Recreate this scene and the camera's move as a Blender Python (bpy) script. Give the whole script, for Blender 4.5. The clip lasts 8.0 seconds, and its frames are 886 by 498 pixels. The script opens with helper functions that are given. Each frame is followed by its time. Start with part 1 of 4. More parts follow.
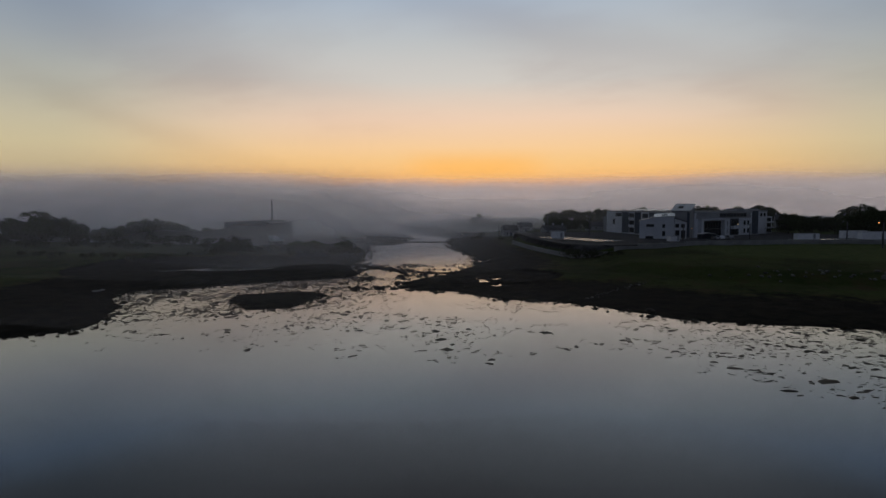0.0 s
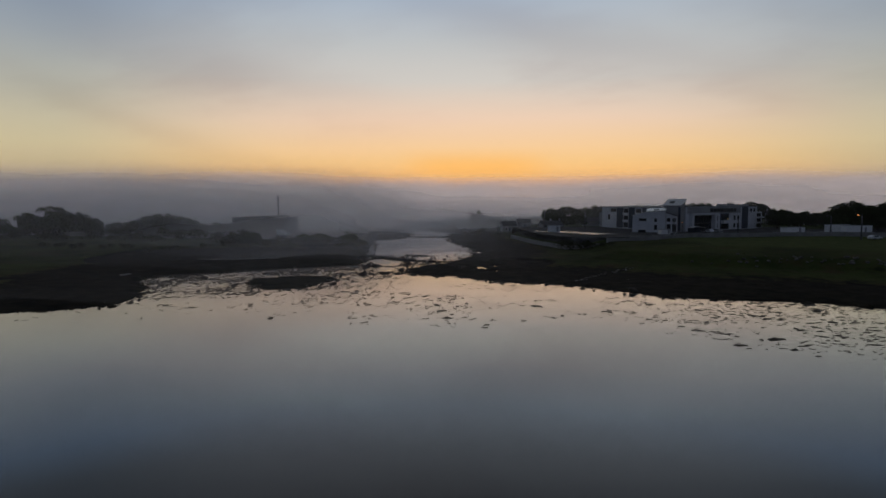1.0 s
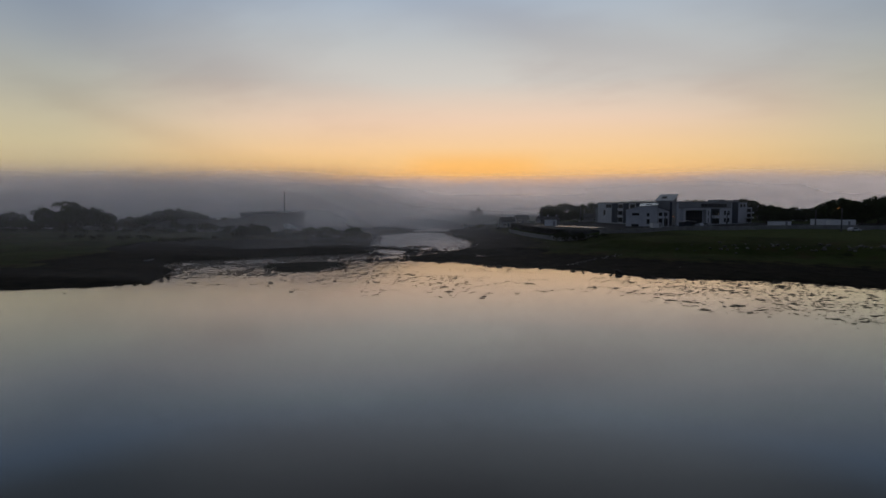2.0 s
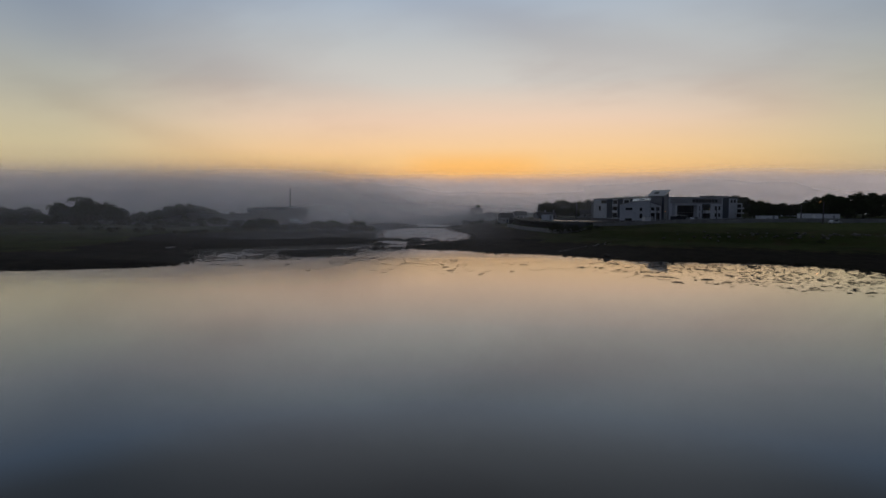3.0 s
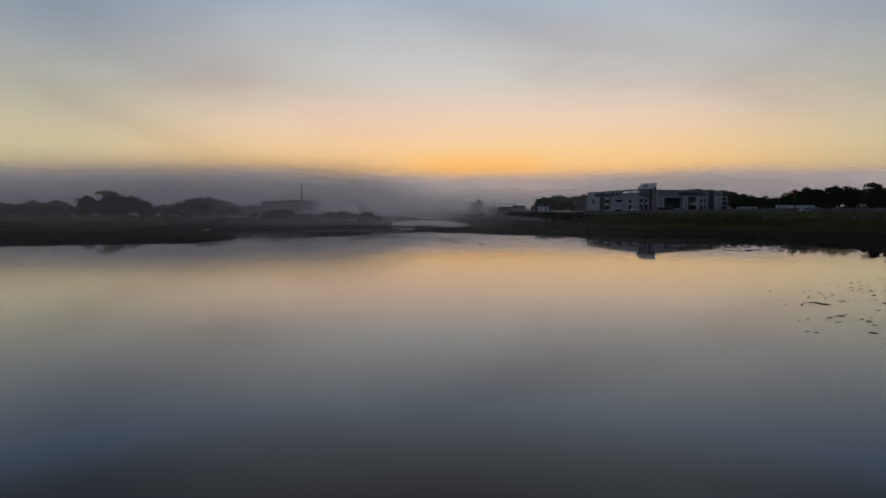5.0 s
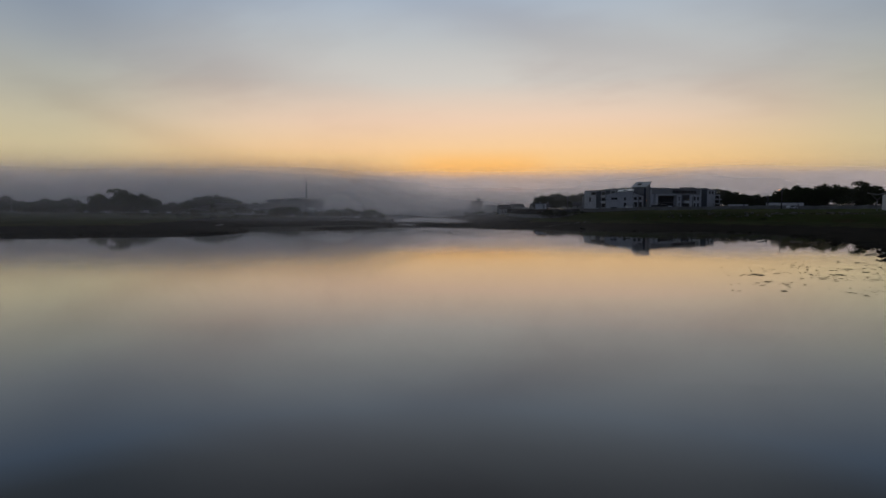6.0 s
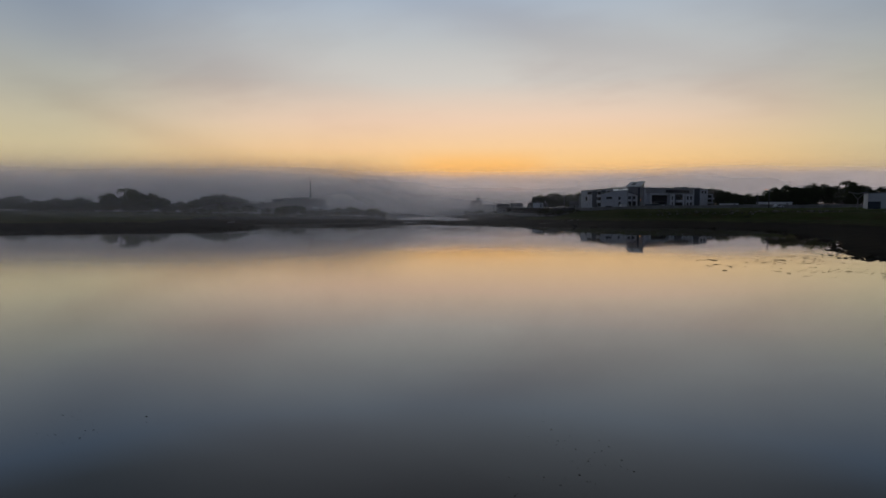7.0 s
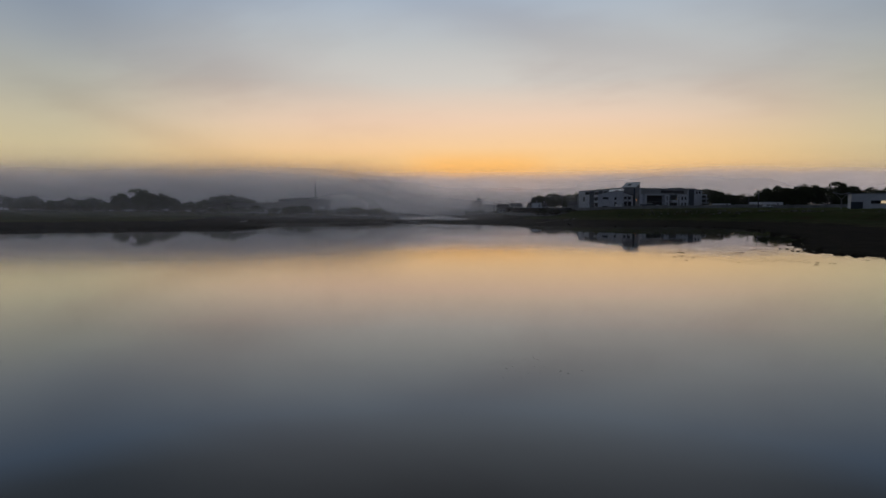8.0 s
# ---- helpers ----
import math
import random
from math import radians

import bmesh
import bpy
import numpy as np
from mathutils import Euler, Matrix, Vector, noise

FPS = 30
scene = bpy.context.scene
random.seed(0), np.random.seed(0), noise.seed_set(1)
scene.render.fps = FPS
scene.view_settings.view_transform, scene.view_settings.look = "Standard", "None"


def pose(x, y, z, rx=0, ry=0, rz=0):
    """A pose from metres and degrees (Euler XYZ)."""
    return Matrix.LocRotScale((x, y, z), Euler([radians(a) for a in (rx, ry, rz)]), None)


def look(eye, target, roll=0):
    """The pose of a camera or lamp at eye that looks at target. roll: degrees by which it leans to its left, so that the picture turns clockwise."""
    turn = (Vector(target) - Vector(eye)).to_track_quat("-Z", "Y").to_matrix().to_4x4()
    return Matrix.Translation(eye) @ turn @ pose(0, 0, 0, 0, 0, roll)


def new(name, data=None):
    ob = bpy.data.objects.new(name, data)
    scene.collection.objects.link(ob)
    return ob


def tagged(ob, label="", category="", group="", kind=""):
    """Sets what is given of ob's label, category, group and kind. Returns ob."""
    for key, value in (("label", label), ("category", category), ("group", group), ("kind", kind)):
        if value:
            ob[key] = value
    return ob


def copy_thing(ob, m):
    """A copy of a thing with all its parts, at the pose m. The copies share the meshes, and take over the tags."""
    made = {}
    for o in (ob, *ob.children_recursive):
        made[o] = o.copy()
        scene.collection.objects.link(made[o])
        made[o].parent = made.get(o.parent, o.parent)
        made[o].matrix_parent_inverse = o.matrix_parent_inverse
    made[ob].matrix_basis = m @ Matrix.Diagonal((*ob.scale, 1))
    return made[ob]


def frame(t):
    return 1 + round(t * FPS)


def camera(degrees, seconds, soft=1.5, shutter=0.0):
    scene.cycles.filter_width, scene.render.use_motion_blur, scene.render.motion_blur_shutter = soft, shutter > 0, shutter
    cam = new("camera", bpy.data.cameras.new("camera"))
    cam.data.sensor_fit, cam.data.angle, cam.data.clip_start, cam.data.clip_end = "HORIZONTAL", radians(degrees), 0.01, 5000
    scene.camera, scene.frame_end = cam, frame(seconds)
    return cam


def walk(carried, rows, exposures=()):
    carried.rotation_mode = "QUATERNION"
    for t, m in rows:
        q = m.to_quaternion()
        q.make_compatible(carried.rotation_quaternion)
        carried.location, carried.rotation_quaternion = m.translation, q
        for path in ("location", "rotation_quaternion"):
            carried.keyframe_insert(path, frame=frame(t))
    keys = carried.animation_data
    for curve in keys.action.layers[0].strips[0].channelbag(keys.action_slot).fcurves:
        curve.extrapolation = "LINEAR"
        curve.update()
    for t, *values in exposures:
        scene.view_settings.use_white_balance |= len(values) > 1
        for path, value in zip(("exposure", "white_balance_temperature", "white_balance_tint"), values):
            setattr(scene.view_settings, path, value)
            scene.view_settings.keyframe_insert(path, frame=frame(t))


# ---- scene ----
cam = camera(73.0, 8.0)
# The drone backs away over the estuary and sinks: seconds, x, y, z, yaw, pitch, roll.
ROWS = [
    (0.0, 0.00, 0.00, 18.12, -0.014, -4.127, 0.116),
    (0.5, 0.01, -4.98, 17.03, 0.045, -4.135, 0.122),
    (1.0, -0.03, -10.00, 15.93, 0.044, -4.102, 0.112),
    (1.5, -0.20, -15.14, 14.77, 0.062, -4.077, 0.091),
    (3.0, -0.80, -30.83, 11.23, 0.034, -4.040, 0.065),
    (3.5, -1.11, -36.01, 10.10, 0.049, -4.033, 0.122),
    (4.0, -1.47, -41.13, 9.06, 0.018, -4.016, 0.112),
    (4.5, -1.75, -46.12, 8.22, 0.049, -4.025, 0.117),
    (6.0, -1.95, -60.54, 6.35, 0.147, -4.045, 0.119),
    (6.5, -1.95, -65.40, 6.02, 0.138, -4.043, 0.121),
    (7.0, -2.01, -70.31, 5.84, 0.163, -4.045, 0.116),
    (7.5, -2.22, -75.26, 5.78, 0.183, -4.061, 0.099),
    (8.0, -2.44, -80.28, 5.78, 0.228, -4.037, 0.101),
]
walk(cam, [(t, pose(x, y, z, 90 + p, r, w)) for t, x, y, z, w, p, r in ROWS])

scene.cycles.transparent_max_bounces = 48
scene.cycles.max_bounces, scene.cycles.diffuse_bounces = 8, 4

# ---------------------------------------------------------------- sky and sun
SUN_AZ = radians(3.0)      # to the right of straight ahead (+y)
SUN_EL = radians(0.5)


def lin(r, g, b):
    """Linear colour from 8-bit display values."""
    out = []
    for v in (r, g, b):
        v /= 255.0
        out.append(v / 12.92 if v <= 0.04045 else ((v + 0.055) / 1.055) ** 2.4)
    return (*out, 1.0)


class Nodes:
    """Small helper to wire node trees."""

    def __init__(self, tree):
        self.tree = tree
        tree.nodes.clear()

    def add(self, kind, **props):
        n = self.tree.nodes.new(kind)
        for k, v in props.items():
            setattr(n, k, v)
        return n

    def link(self, a, b):
        self.tree.links.new(a, b)

    def put(self, socket, value):
        if hasattr(value, "node"):
            self.link(value, socket)
        else:
            socket.default_value = value

    def math(self, op, a, b=0.0, c=0.0, clamp=False):
        n = self.add("ShaderNodeMath", operation=op, use_clamp=clamp)
        for s, v in zip(n.inputs, (a, b, c)):
            self.put(s, v)
        return n.outputs[0]

    def remap(self, v, a, b, lo=0.0, hi=1.0, smooth=True):
        n = self.add("ShaderNodeMapRange")
        n.interpolation_type = "SMOOTHSTEP" if smooth else "LINEAR"
        for s, x in zip(n.inputs, (v, a, b, lo, hi)):
            self.put(s, x)
        return n.outputs[0]

    def ramp(self, fac, stops):
        n = self.add("ShaderNodeValToRGB")
        el = n.color_ramp.elements
        el[0].position, el[0].color = stops[0]
        el[1].position, el[1].color = stops[-1]
        for p, c in stops[1:-1]:
            el.new(p).color = c
        self.link(fac, n.inputs[0])
        return n.outputs[0]

    def mix(self, fac, a, b, mode="MIX"):
        n = self.add("ShaderNodeMix", data_type="RGBA", blend_type=mode)
        self.put(n.inputs[0], fac)
        self.put(n.inputs[6], a)
        self.put(n.inputs[7], b)
        return n.outputs[2]

    def noise(self, vec, scale, detail=4.0, rough=0.55):
        n = self.add("ShaderNodeTexNoise")
        if vec is not None:
            self.link(vec, n.inputs["Vector"])
        n.inputs["Scale"].default_value = scale
        n.inputs["Detail"].default_value = detail
        n.inputs["Roughness"].default_value = rough
        return n.outputs[0]

    def combine(self, x, y, z):
        n = self.add("ShaderNodeCombineXYZ")
        for s, v in zip(n.inputs, (x, y, z)):
            self.put(s, v)
        return n.outputs[0]


def build_sky():
    world = bpy.data.worlds.new("dawn_sky")
    scene.world = world
    world.use_nodes = True
    n = Nodes(world.node_tree)
    coord = n.add("ShaderNodeTexCoord")
    sep = n.add("ShaderNodeSeparateXYZ")
    n.link(coord.outputs["Generated"], sep.inputs[0])
    x, y, z = sep.outputs
    flat = n.math("SQRT", n.math("ADD", n.math("MULTIPLY", x, x), n.math("ADD", n.math("MULTIPLY", y, y), 1e-5)))
    toward = n.math("DIVIDE", n.math("ADD", n.math("MULTIPLY", x, math.sin(SUN_AZ)), n.math("MULTIPLY", y, math.cos(SUN_AZ))), flat)
    # streaks of high mist bend the colour bands a little
    up = n.math("ADD", n.math("MAXIMUM", z, 0.0), 0.16)
    sx = n.math("DIVIDE", x, up)
    sy = n.math("DIVIDE", y, up)
    streak = n.noise(n.combine(n.math("MULTIPLY", sx, 0.8), n.math("ADD", sy, n.math("MULTIPLY", sx, 0.2)), 0.7), 1.1, 5.0, 0.55)
    broad = n.noise(n.combine(n.math("MULTIPLY", sx, 0.5), n.math("MULTIPLY", sy, 0.9), 3.0), 0.9, 3.0, 0.5)
    zz = n.math("ADD", z, n.math("MULTIPLY", n.math("SUBTRACT", broad, 0.5), n.remap(z, 0.0, 0.3, 0.0, 0.05)))
    sunward = n.ramp(zz, [(0.0, lin(150, 130, 128)), (0.018, lin(190, 142, 122)), (0.034, lin(247, 172, 104)), (0.052, lin(249, 192, 118)), (0.075, lin(246, 200, 138)), (0.095, lin(245, 204, 154)),
                          (0.136, lin(236, 206, 180)), (0.2, lin(207, 202, 195)), (0.26, lin(190, 193, 194)), (0.327, lin(168, 182, 198)),
                          (0.38, lin(150, 159, 170)), (0.45, lin(126, 132, 140)), (0.65, lin(100, 106, 115)), (1.0, lin(80, 86, 98))])
    beside = n.ramp(zz, [(0.0, lin(92, 95, 104)), (0.022, lin(112, 110, 114)), (0.048, lin(190, 170, 138)), (0.062, lin(196, 178, 142)), (0.09, lin(201, 187, 152)), (0.125, lin(195, 186, 160)),
                         (0.17, lin(178, 177, 165)), (0.24, lin(154, 162, 169)), (0.327, lin(121, 142, 168)),
                         (0.37, lin(102, 113, 126)), (0.45, lin(88, 94, 102)), (0.6, lin(81, 87, 95)), (1.0, lin(80, 86, 98))])
    behind = n.ramp(zz, [(0.0, lin(62, 68, 80)), (0.1, lin(70, 77, 90)), (0.3, lin(78, 85, 100)), (1.0, lin(80, 86, 98))])
    front = n.mix(n.remap(toward, 0.80, 1.0), beside, sunward)
    glow = n.math("MULTIPLY", n.remap(toward, 0.99, 1.0), n.math("MULTIPLY", n.remap(z, 0.03, 0.06), n.remap(z, 0.10, 0.06)))
    front = n.mix(n.math("MULTIPLY", glow, 0.6), front, lin(255, 184, 88))
    sky = n.mix(n.remap(toward, -0.3, 0.78), behind, front)
    # mauve veils of high cloud
    veil = n.math("MULTIPLY", n.remap(streak, 0.45, 0.75), n.remap(z, 0.08, 0.2))
    # longer drifts of cloud: tangent of the bearing, height, length and width
    bearing = n.math("DIVIDE", x, n.math("MAXIMUM", y, 0.05))
    drift = n.math("MULTIPLY", veil, 0.45)
    for cu, cz, along, across, amount in ((-0.26, 0.190, 0.13, 0.026, 0.5), (0.14, 0.262, 0.17, 0.032, 0.55), (-0.55, 0.235, 0.16, 0.036, 0.3), (-0.52, 0.125, 0.16, 0.014, 0.35), (0.45, 0.20, 0.12, 0.022, 0.25)):
        du, dz = n.math("SUBTRACT", bearing, cu), n.math("SUBTRACT", z, cz)
        p = n.math("DIVIDE", n.math("ADD", n.math("MULTIPLY", du, 0.96), n.math("MULTIPLY", dz, -0.27)), along)
        q = n.math("DIVIDE", n.math("ADD", n.math("MULTIPLY", du, 0.27), n.math("MULTIPLY", dz, 0.96)), across)
        q = n.math("ADD", q, n.math("MULTIPLY", n.math("SUBTRACT", streak, 0.5), 5.0))
        far = n.math("ADD", n.math("MULTIPLY", p, p), n.math("MULTIPLY", q, q))
        lobe = n.math("MULTIPLY", n.math("EXPONENT", n.math("MULTIPLY", far, -0.5)), n.remap(broad, 0.25, 0.65, 0.35 * amount, amount))
        drift = n.math("ADD", drift, n.math("MULTIPLY", lobe, n.remap(y, 0.05, 0.3)))
    veil = n.math("MINIMUM", drift, 1.0)
    sky = n.mix(n.math("MULTIPLY", veil, 0.75), sky, n.mix(1.0, sky, lin(218, 208, 210), "MULTIPLY"))
    air = n.add("ShaderNodeTexSky", sky_type="NISHITA", sun_disc=False)
    air.sun_elevation, air.sun_rotation = SUN_EL, SUN_AZ
    sky = n.mix(0.003, sky, air.outputs[0], "ADD")
    back = n.add("ShaderNodeBackground")
    n.link(sky, back.inputs[0])
    back.inputs[1].default_value = SKY
    out = n.add("ShaderNodeOutputWorld")
    n.link(back.outputs[0], out.inputs[0])


SKY = 1.0
build_sky()
sun = new("sun", bpy.data.lights.new("sun", "SUN"))
sun.data.energy, sun.data.angle, sun.data.color = 1.2, radians(1.0), (1.0, 0.83, 0.75)
sun.matrix_world = look((0, 0, 50), (-100 * math.sin(SUN_AZ), -100 * math.cos(SUN_AZ), 50 - 100 * math.tan(SUN_EL)))


# ---------------------------------------------------------------- materials
def material(name, rough=0.8, metal=0.0, ior=1.45):
    m = bpy.data.materials.new(name)
    m.use_nodes = True
    n = Nodes(m.node_tree)
    bsdf = n.add("ShaderNodeBsdfPrincipled")
    bsdf.inputs["Roughness"].default_value = rough
    bsdf.inputs["Metallic"].default_value = metal
    bsdf.inputs["IOR"].default_value = ior
    out = n.add("ShaderNodeOutputMaterial")
    n.link(bsdf.outputs[0], out.inputs[0])
    return m, n, bsdf


def place(n):
    return n.add("ShaderNodeNewGeometry").outputs["Position"]


def bumped(n, bsdf, height, strength=0.4, distance=0.05):
    b = n.add("ShaderNodeBump")
    b.inputs["Strength"].default_value, b.inputs["Distance"].default_value = strength, distance
    n.link(height, b.inputs["Height"])
    n.link(b.outputs[0], bsdf.inputs["Normal"])


def surface(name, dark, light, rough=0.8, metal=0.0, scale=0.6, fine=9.0, bump=0.3, depth=0.03, random_tone=0.0, spec=0.5):
    """A weathered surface: broad stains, fine grain and relief."""
    m, n, bsdf = material(name, rough, metal)
    pos = place(n)
    broad, grain = n.noise(pos, scale, 4.0), n.noise(pos, fine, 6.0, 0.65)
    fac = n.math("ADD", n.math("MULTIPLY", broad, 0.65), n.math("MULTIPLY", grain, 0.35))
    col = n.mix(n.remap(fac, 0.33, 0.67), (*dark, 1), (*light, 1))
    if random_tone:
        info = n.add("ShaderNodeObjectInfo")
        k = n.remap(info.outputs["Random"], 0, 1, 1 - random_tone, 1 + random_tone, smooth=False)
        col = n.mix(1.0, col, n.combine(k, k, k), "MULTIPLY")
    n.link(col, bsdf.inputs["Base Color"])
    n.link(n.remap(grain, 0.2, 0.8, max(rough - 0.12, 0.02), min(rough + 0.1, 1.0)), bsdf.inputs["Roughness"])
    bsdf.inputs["Specular IOR Level"].default_value = spec
    if bump:
        bumped(n, bsdf, grain, bump, depth)
    return m


def water_material():
    m, n, bsdf = material("still_river_water", 0.03, 0.0, 1.333)
    bsdf.inputs["Coat Weight"].default_value = 0.58
    bsdf.inputs["Coat Roughness"].default_value = 0.03
    bsdf.inputs["Coat IOR"].default_value = 1.333
    pos = place(n)
    silt = n.noise(pos, 0.08, 4.0)
    weed = n.noise(pos, 0.55, 6.0, 0.7)
    col = n.mix(n.remap(silt, 0.35, 0.65), (0.012, 0.015, 0.017, 1), (0.02, 0.022, 0.02, 1))
    col = n.mix(n.remap(weed, 0.55, 0.75), col, (0.014, 0.017, 0.008, 1))
    n.link(col, bsdf.inputs["Base Color"])
    n.link(n.remap(n.noise(pos, 0.035, 3.0), 0.35, 0.7, 0.02, 0.06), bsdf.inputs["Roughness"])
    sep = n.add("ShaderNodeSeparateXYZ")
    n.link(pos, sep.inputs[0])
    long = n.combine(n.math("MULTIPLY", sep.outputs[0], 0.45), sep.outputs[1], 0.0)
    bumped(n, bsdf, n.noise(long, 0.6, 3.0, 0.5), 0.035, 0.05)
    return m


def ground_material():
    m, n, bsdf = material("estuary_ground", 0.95)
    pos = place(n)
    zone = n.add("ShaderNodeAttribute", attribute_name="zone").outputs["Fac"]
    broad, mid, fine = n.noise(pos, 0.05, 5.0), n.noise(pos, 0.4, 5.0, 0.6), n.noise(pos, 2.5, 6.0, 0.7)
    grass = n.mix(n.remap(broad, 0.35, 0.65), (0.026, 0.040, 0.010, 1), (0.055, 0.072, 0.018, 1))
    grass = n.mix(n.remap(mid, 0.45, 0.8), grass, (0.066, 0.054, 0.025, 1))
    grass = n.mix(n.math("MULTIPLY", n.remap(fine, 0.4, 0.7), 0.5), grass, (0.016, 0.021, 0.008, 1))
    heath = n.noise(pos, 0.14, 6.0, 0.7)
    grass = n.mix(n.remap(heath, 0.5, 0.72), grass, (0.060, 0.042, 0.020, 1))
    grass = n.mix(n.remap(heath, 0.46, 0.28), grass, (0.016, 0.022, 0.008, 1))
    lawn = n.mix(n.remap(mid, 0.35, 0.65), (0.040, 0.058, 0.015, 1), (0.068, 0.086, 0.025, 1))
    grass = n.mix(n.remap(zone, 1.2, 1.8), grass, lawn)
    gravel = n.mix(n.remap(mid, 0.35, 0.65), (0.045, 0.046, 0.048, 1), (0.085, 0.085, 0.086, 1))
    grass = n.mix(n.remap(zone, 2.3, 2.7), grass, gravel)
    wrack = n.mix(n.remap(mid, 0.35, 0.65), (0.008, 0.0075, 0.006, 1), (0.018, 0.016, 0.011, 1))
    wrack = n.mix(n.math("MULTIPLY", n.remap(fine, 0.55, 0.75), 0.6), wrack, (0.028, 0.026, 0.02, 1))
    edge = n.math("ADD", zone, n.math("MULTIPLY", n.math("SUBTRACT", mid, 0.5), 0.7))
    n.link(n.mix(n.remap(edge, 0.4, 0.6), wrack, grass), bsdf.inputs["Base Color"])
    bsdf.inputs["Specular IOR Level"].default_value = 0.05
    bumped(n, bsdf, n.math("ADD", fine, mid), 0.8, 0.25)
    return m


def mist_material():
    m = bpy.data.materials.new("morning_mist")
    m.use_nodes = True
    n = Nodes(m.node_tree)
    pos = place(n)
    sep = n.add("ShaderNodeSeparateXYZ")
    n.link(pos, sep.inputs[0])
    soft = n.combine(n.math("MULTIPLY", sep.outputs[0], 0.35), sep.outputs[1], n.math("MULTIPLY", sep.outputs[2], 1.6))
    wisp = n.noise(soft, 0.02, 4.0, 0.5)
    dens = n.add("ShaderNodeAttribute", attribute_name="thickness").outputs["Fac"]
    thick = n.math("MULTIPLY", dens, n.remap(wisp, 0.3, 0.7, 0.35, 1.65, smooth=False))
    alpha = n.math("SUBTRACT", 1.0, n.math("EXPONENT", n.math("MULTIPLY", thick, -1.0)), clamp=True)
    white = (*MIST, 1)
    near, through_it = n.add("ShaderNodeBsdfDiffuse"), n.add("ShaderNodeBsdfTranslucent")
    near.inputs[0].default_value = through_it.inputs[0].default_value = white
    # fixed normals brighten the mist: upper sky in front, bright sunward horizon through it
    n.link(n.combine(0.0, -0.45, 0.89), near.inputs["Normal"])
    n.link(n.combine(0.0, -0.91, -0.41), through_it.inputs["Normal"])
    both = n.add("ShaderNodeMixShader")
    both.inputs[0].default_value = 0.88
    n.link(near.outputs[0], both.inputs[1])
    n.link(through_it.outputs[0], both.inputs[2])
    clear, mixed = n.add("ShaderNodeBsdfTransparent"), n.add("ShaderNodeMixShader")
    n.link(alpha, mixed.inputs[0])
    n.link(clear.outputs[0], mixed.inputs[1])
    n.link(both.outputs[0], mixed.inputs[2])
    out = n.add("ShaderNodeOutputMaterial")
    n.link(mixed.outputs[0], out.inputs[0])
    return m


def leaf_material(name, dark, light):
    m, n, bsdf = material(name, 0.8)
    isle = n.add("ShaderNodeNewGeometry")
    info = n.add("ShaderNodeObjectInfo")
    tone = n.math("ADD", n.math("MULTIPLY", isle.outputs["Random Per Island"], 0.7), n.math("MULTIPLY", info.outputs["Random"], 0.3))
    n.link(n.mix(tone, (*dark, 1), (*light, 1)), bsdf.inputs["Base Color"])
    bsdf.inputs["Specular IOR Level"].default_value = 0.2
    return m


def glow_material(name, colour, strength):
    m = bpy.data.materials.new(name)
    m.use_nodes = True
    n = Nodes(m.node_tree)
    e = n.add("ShaderNodeEmission")
    e.inputs[0].default_value, e.inputs[1].default_value = (*colour, 1), strength
    out = n.add("ShaderNodeOutputMaterial")
    n.link(e.outputs[0], out.inputs[0])
    return m


def glass_material(name, tint=(0.015, 0.018, 0.022)):
    m, n, bsdf = material(name, 0.06, 0.0, 1.5)
    bsdf.inputs["Specular IOR Level"].default_value = 0.12
    pos = place(n)
    n.link(n.mix(n.noise(pos, 0.5, 2.0), (*tint, 1), (tint[0] * 2, tint[1] * 2, tint[2] * 2, 1)), bsdf.inputs["Base Color"])
    return m


MIST = (0.97, 0.95, 1.0)
WATER, GROUND, MISTY = water_material(), ground_material(), mist_material()
RENDER = surface("white_painted_render", (0.55, 0.58, 0.64), (0.67, 0.70, 0.75), 0.85, scale=0.3, fine=6, bump=0.15)
CABIN = surface("white_cabin_paint", (0.74, 0.76, 0.79), (0.84, 0.85, 0.87), 0.7, scale=0.5, fine=8, bump=0.1)
GREYREND = surface("grey_render", (0.24, 0.25, 0.27), (0.33, 0.34, 0.36), 0.85, scale=0.3, fine=6, bump=0.15)
PANEL = surface("slate_blue_cladding", (0.045, 0.06, 0.085), (0.07, 0.09, 0.12), 0.7, scale=0.5, fine=12, bump=0.1, spec=0.2)
ZINC = surface("pale_zinc_roof", (0.45, 0.47, 0.49), (0.62, 0.63, 0.64), 0.35, 0.6, scale=0.4, fine=8, bump=0.08)
ROOFDARK = surface("dark_slate_roof", (0.035, 0.037, 0.042), (0.07, 0.07, 0.075), 0.7, scale=0.8, fine=10)
FRAME = surface("grey_window_frame", (0.08, 0.085, 0.09), (0.12, 0.125, 0.13), 0.5, bump=0.0)
WHITEFRAME = surface("white_window_frame", (0.65, 0.66, 0.67), (0.75, 0.75, 0.75), 0.5, bump=0.0)
GLASS = glass_material("window_glass")
LITGLASS = glow_material("lit_window", (1.0, 0.78, 0.5), 0.5)
CONCRETE = surface("weathered_concrete", (0.22, 0.22, 0.225), (0.33, 0.33, 0.33), 0.85, scale=0.4, fine=7, bump=0.4)
PAVING = surface("wet_pale_yard", (0.16, 0.16, 0.165), (0.26, 0.26, 0.26), 0.22, scale=0.15, fine=3, bump=0.05)
TARMAC = surface("worn_tarmac", (0.04, 0.04, 0.042), (0.065, 0.065, 0.066), 0.9, spec=0.2, scale=0.2, fine=8, bump=0.3)
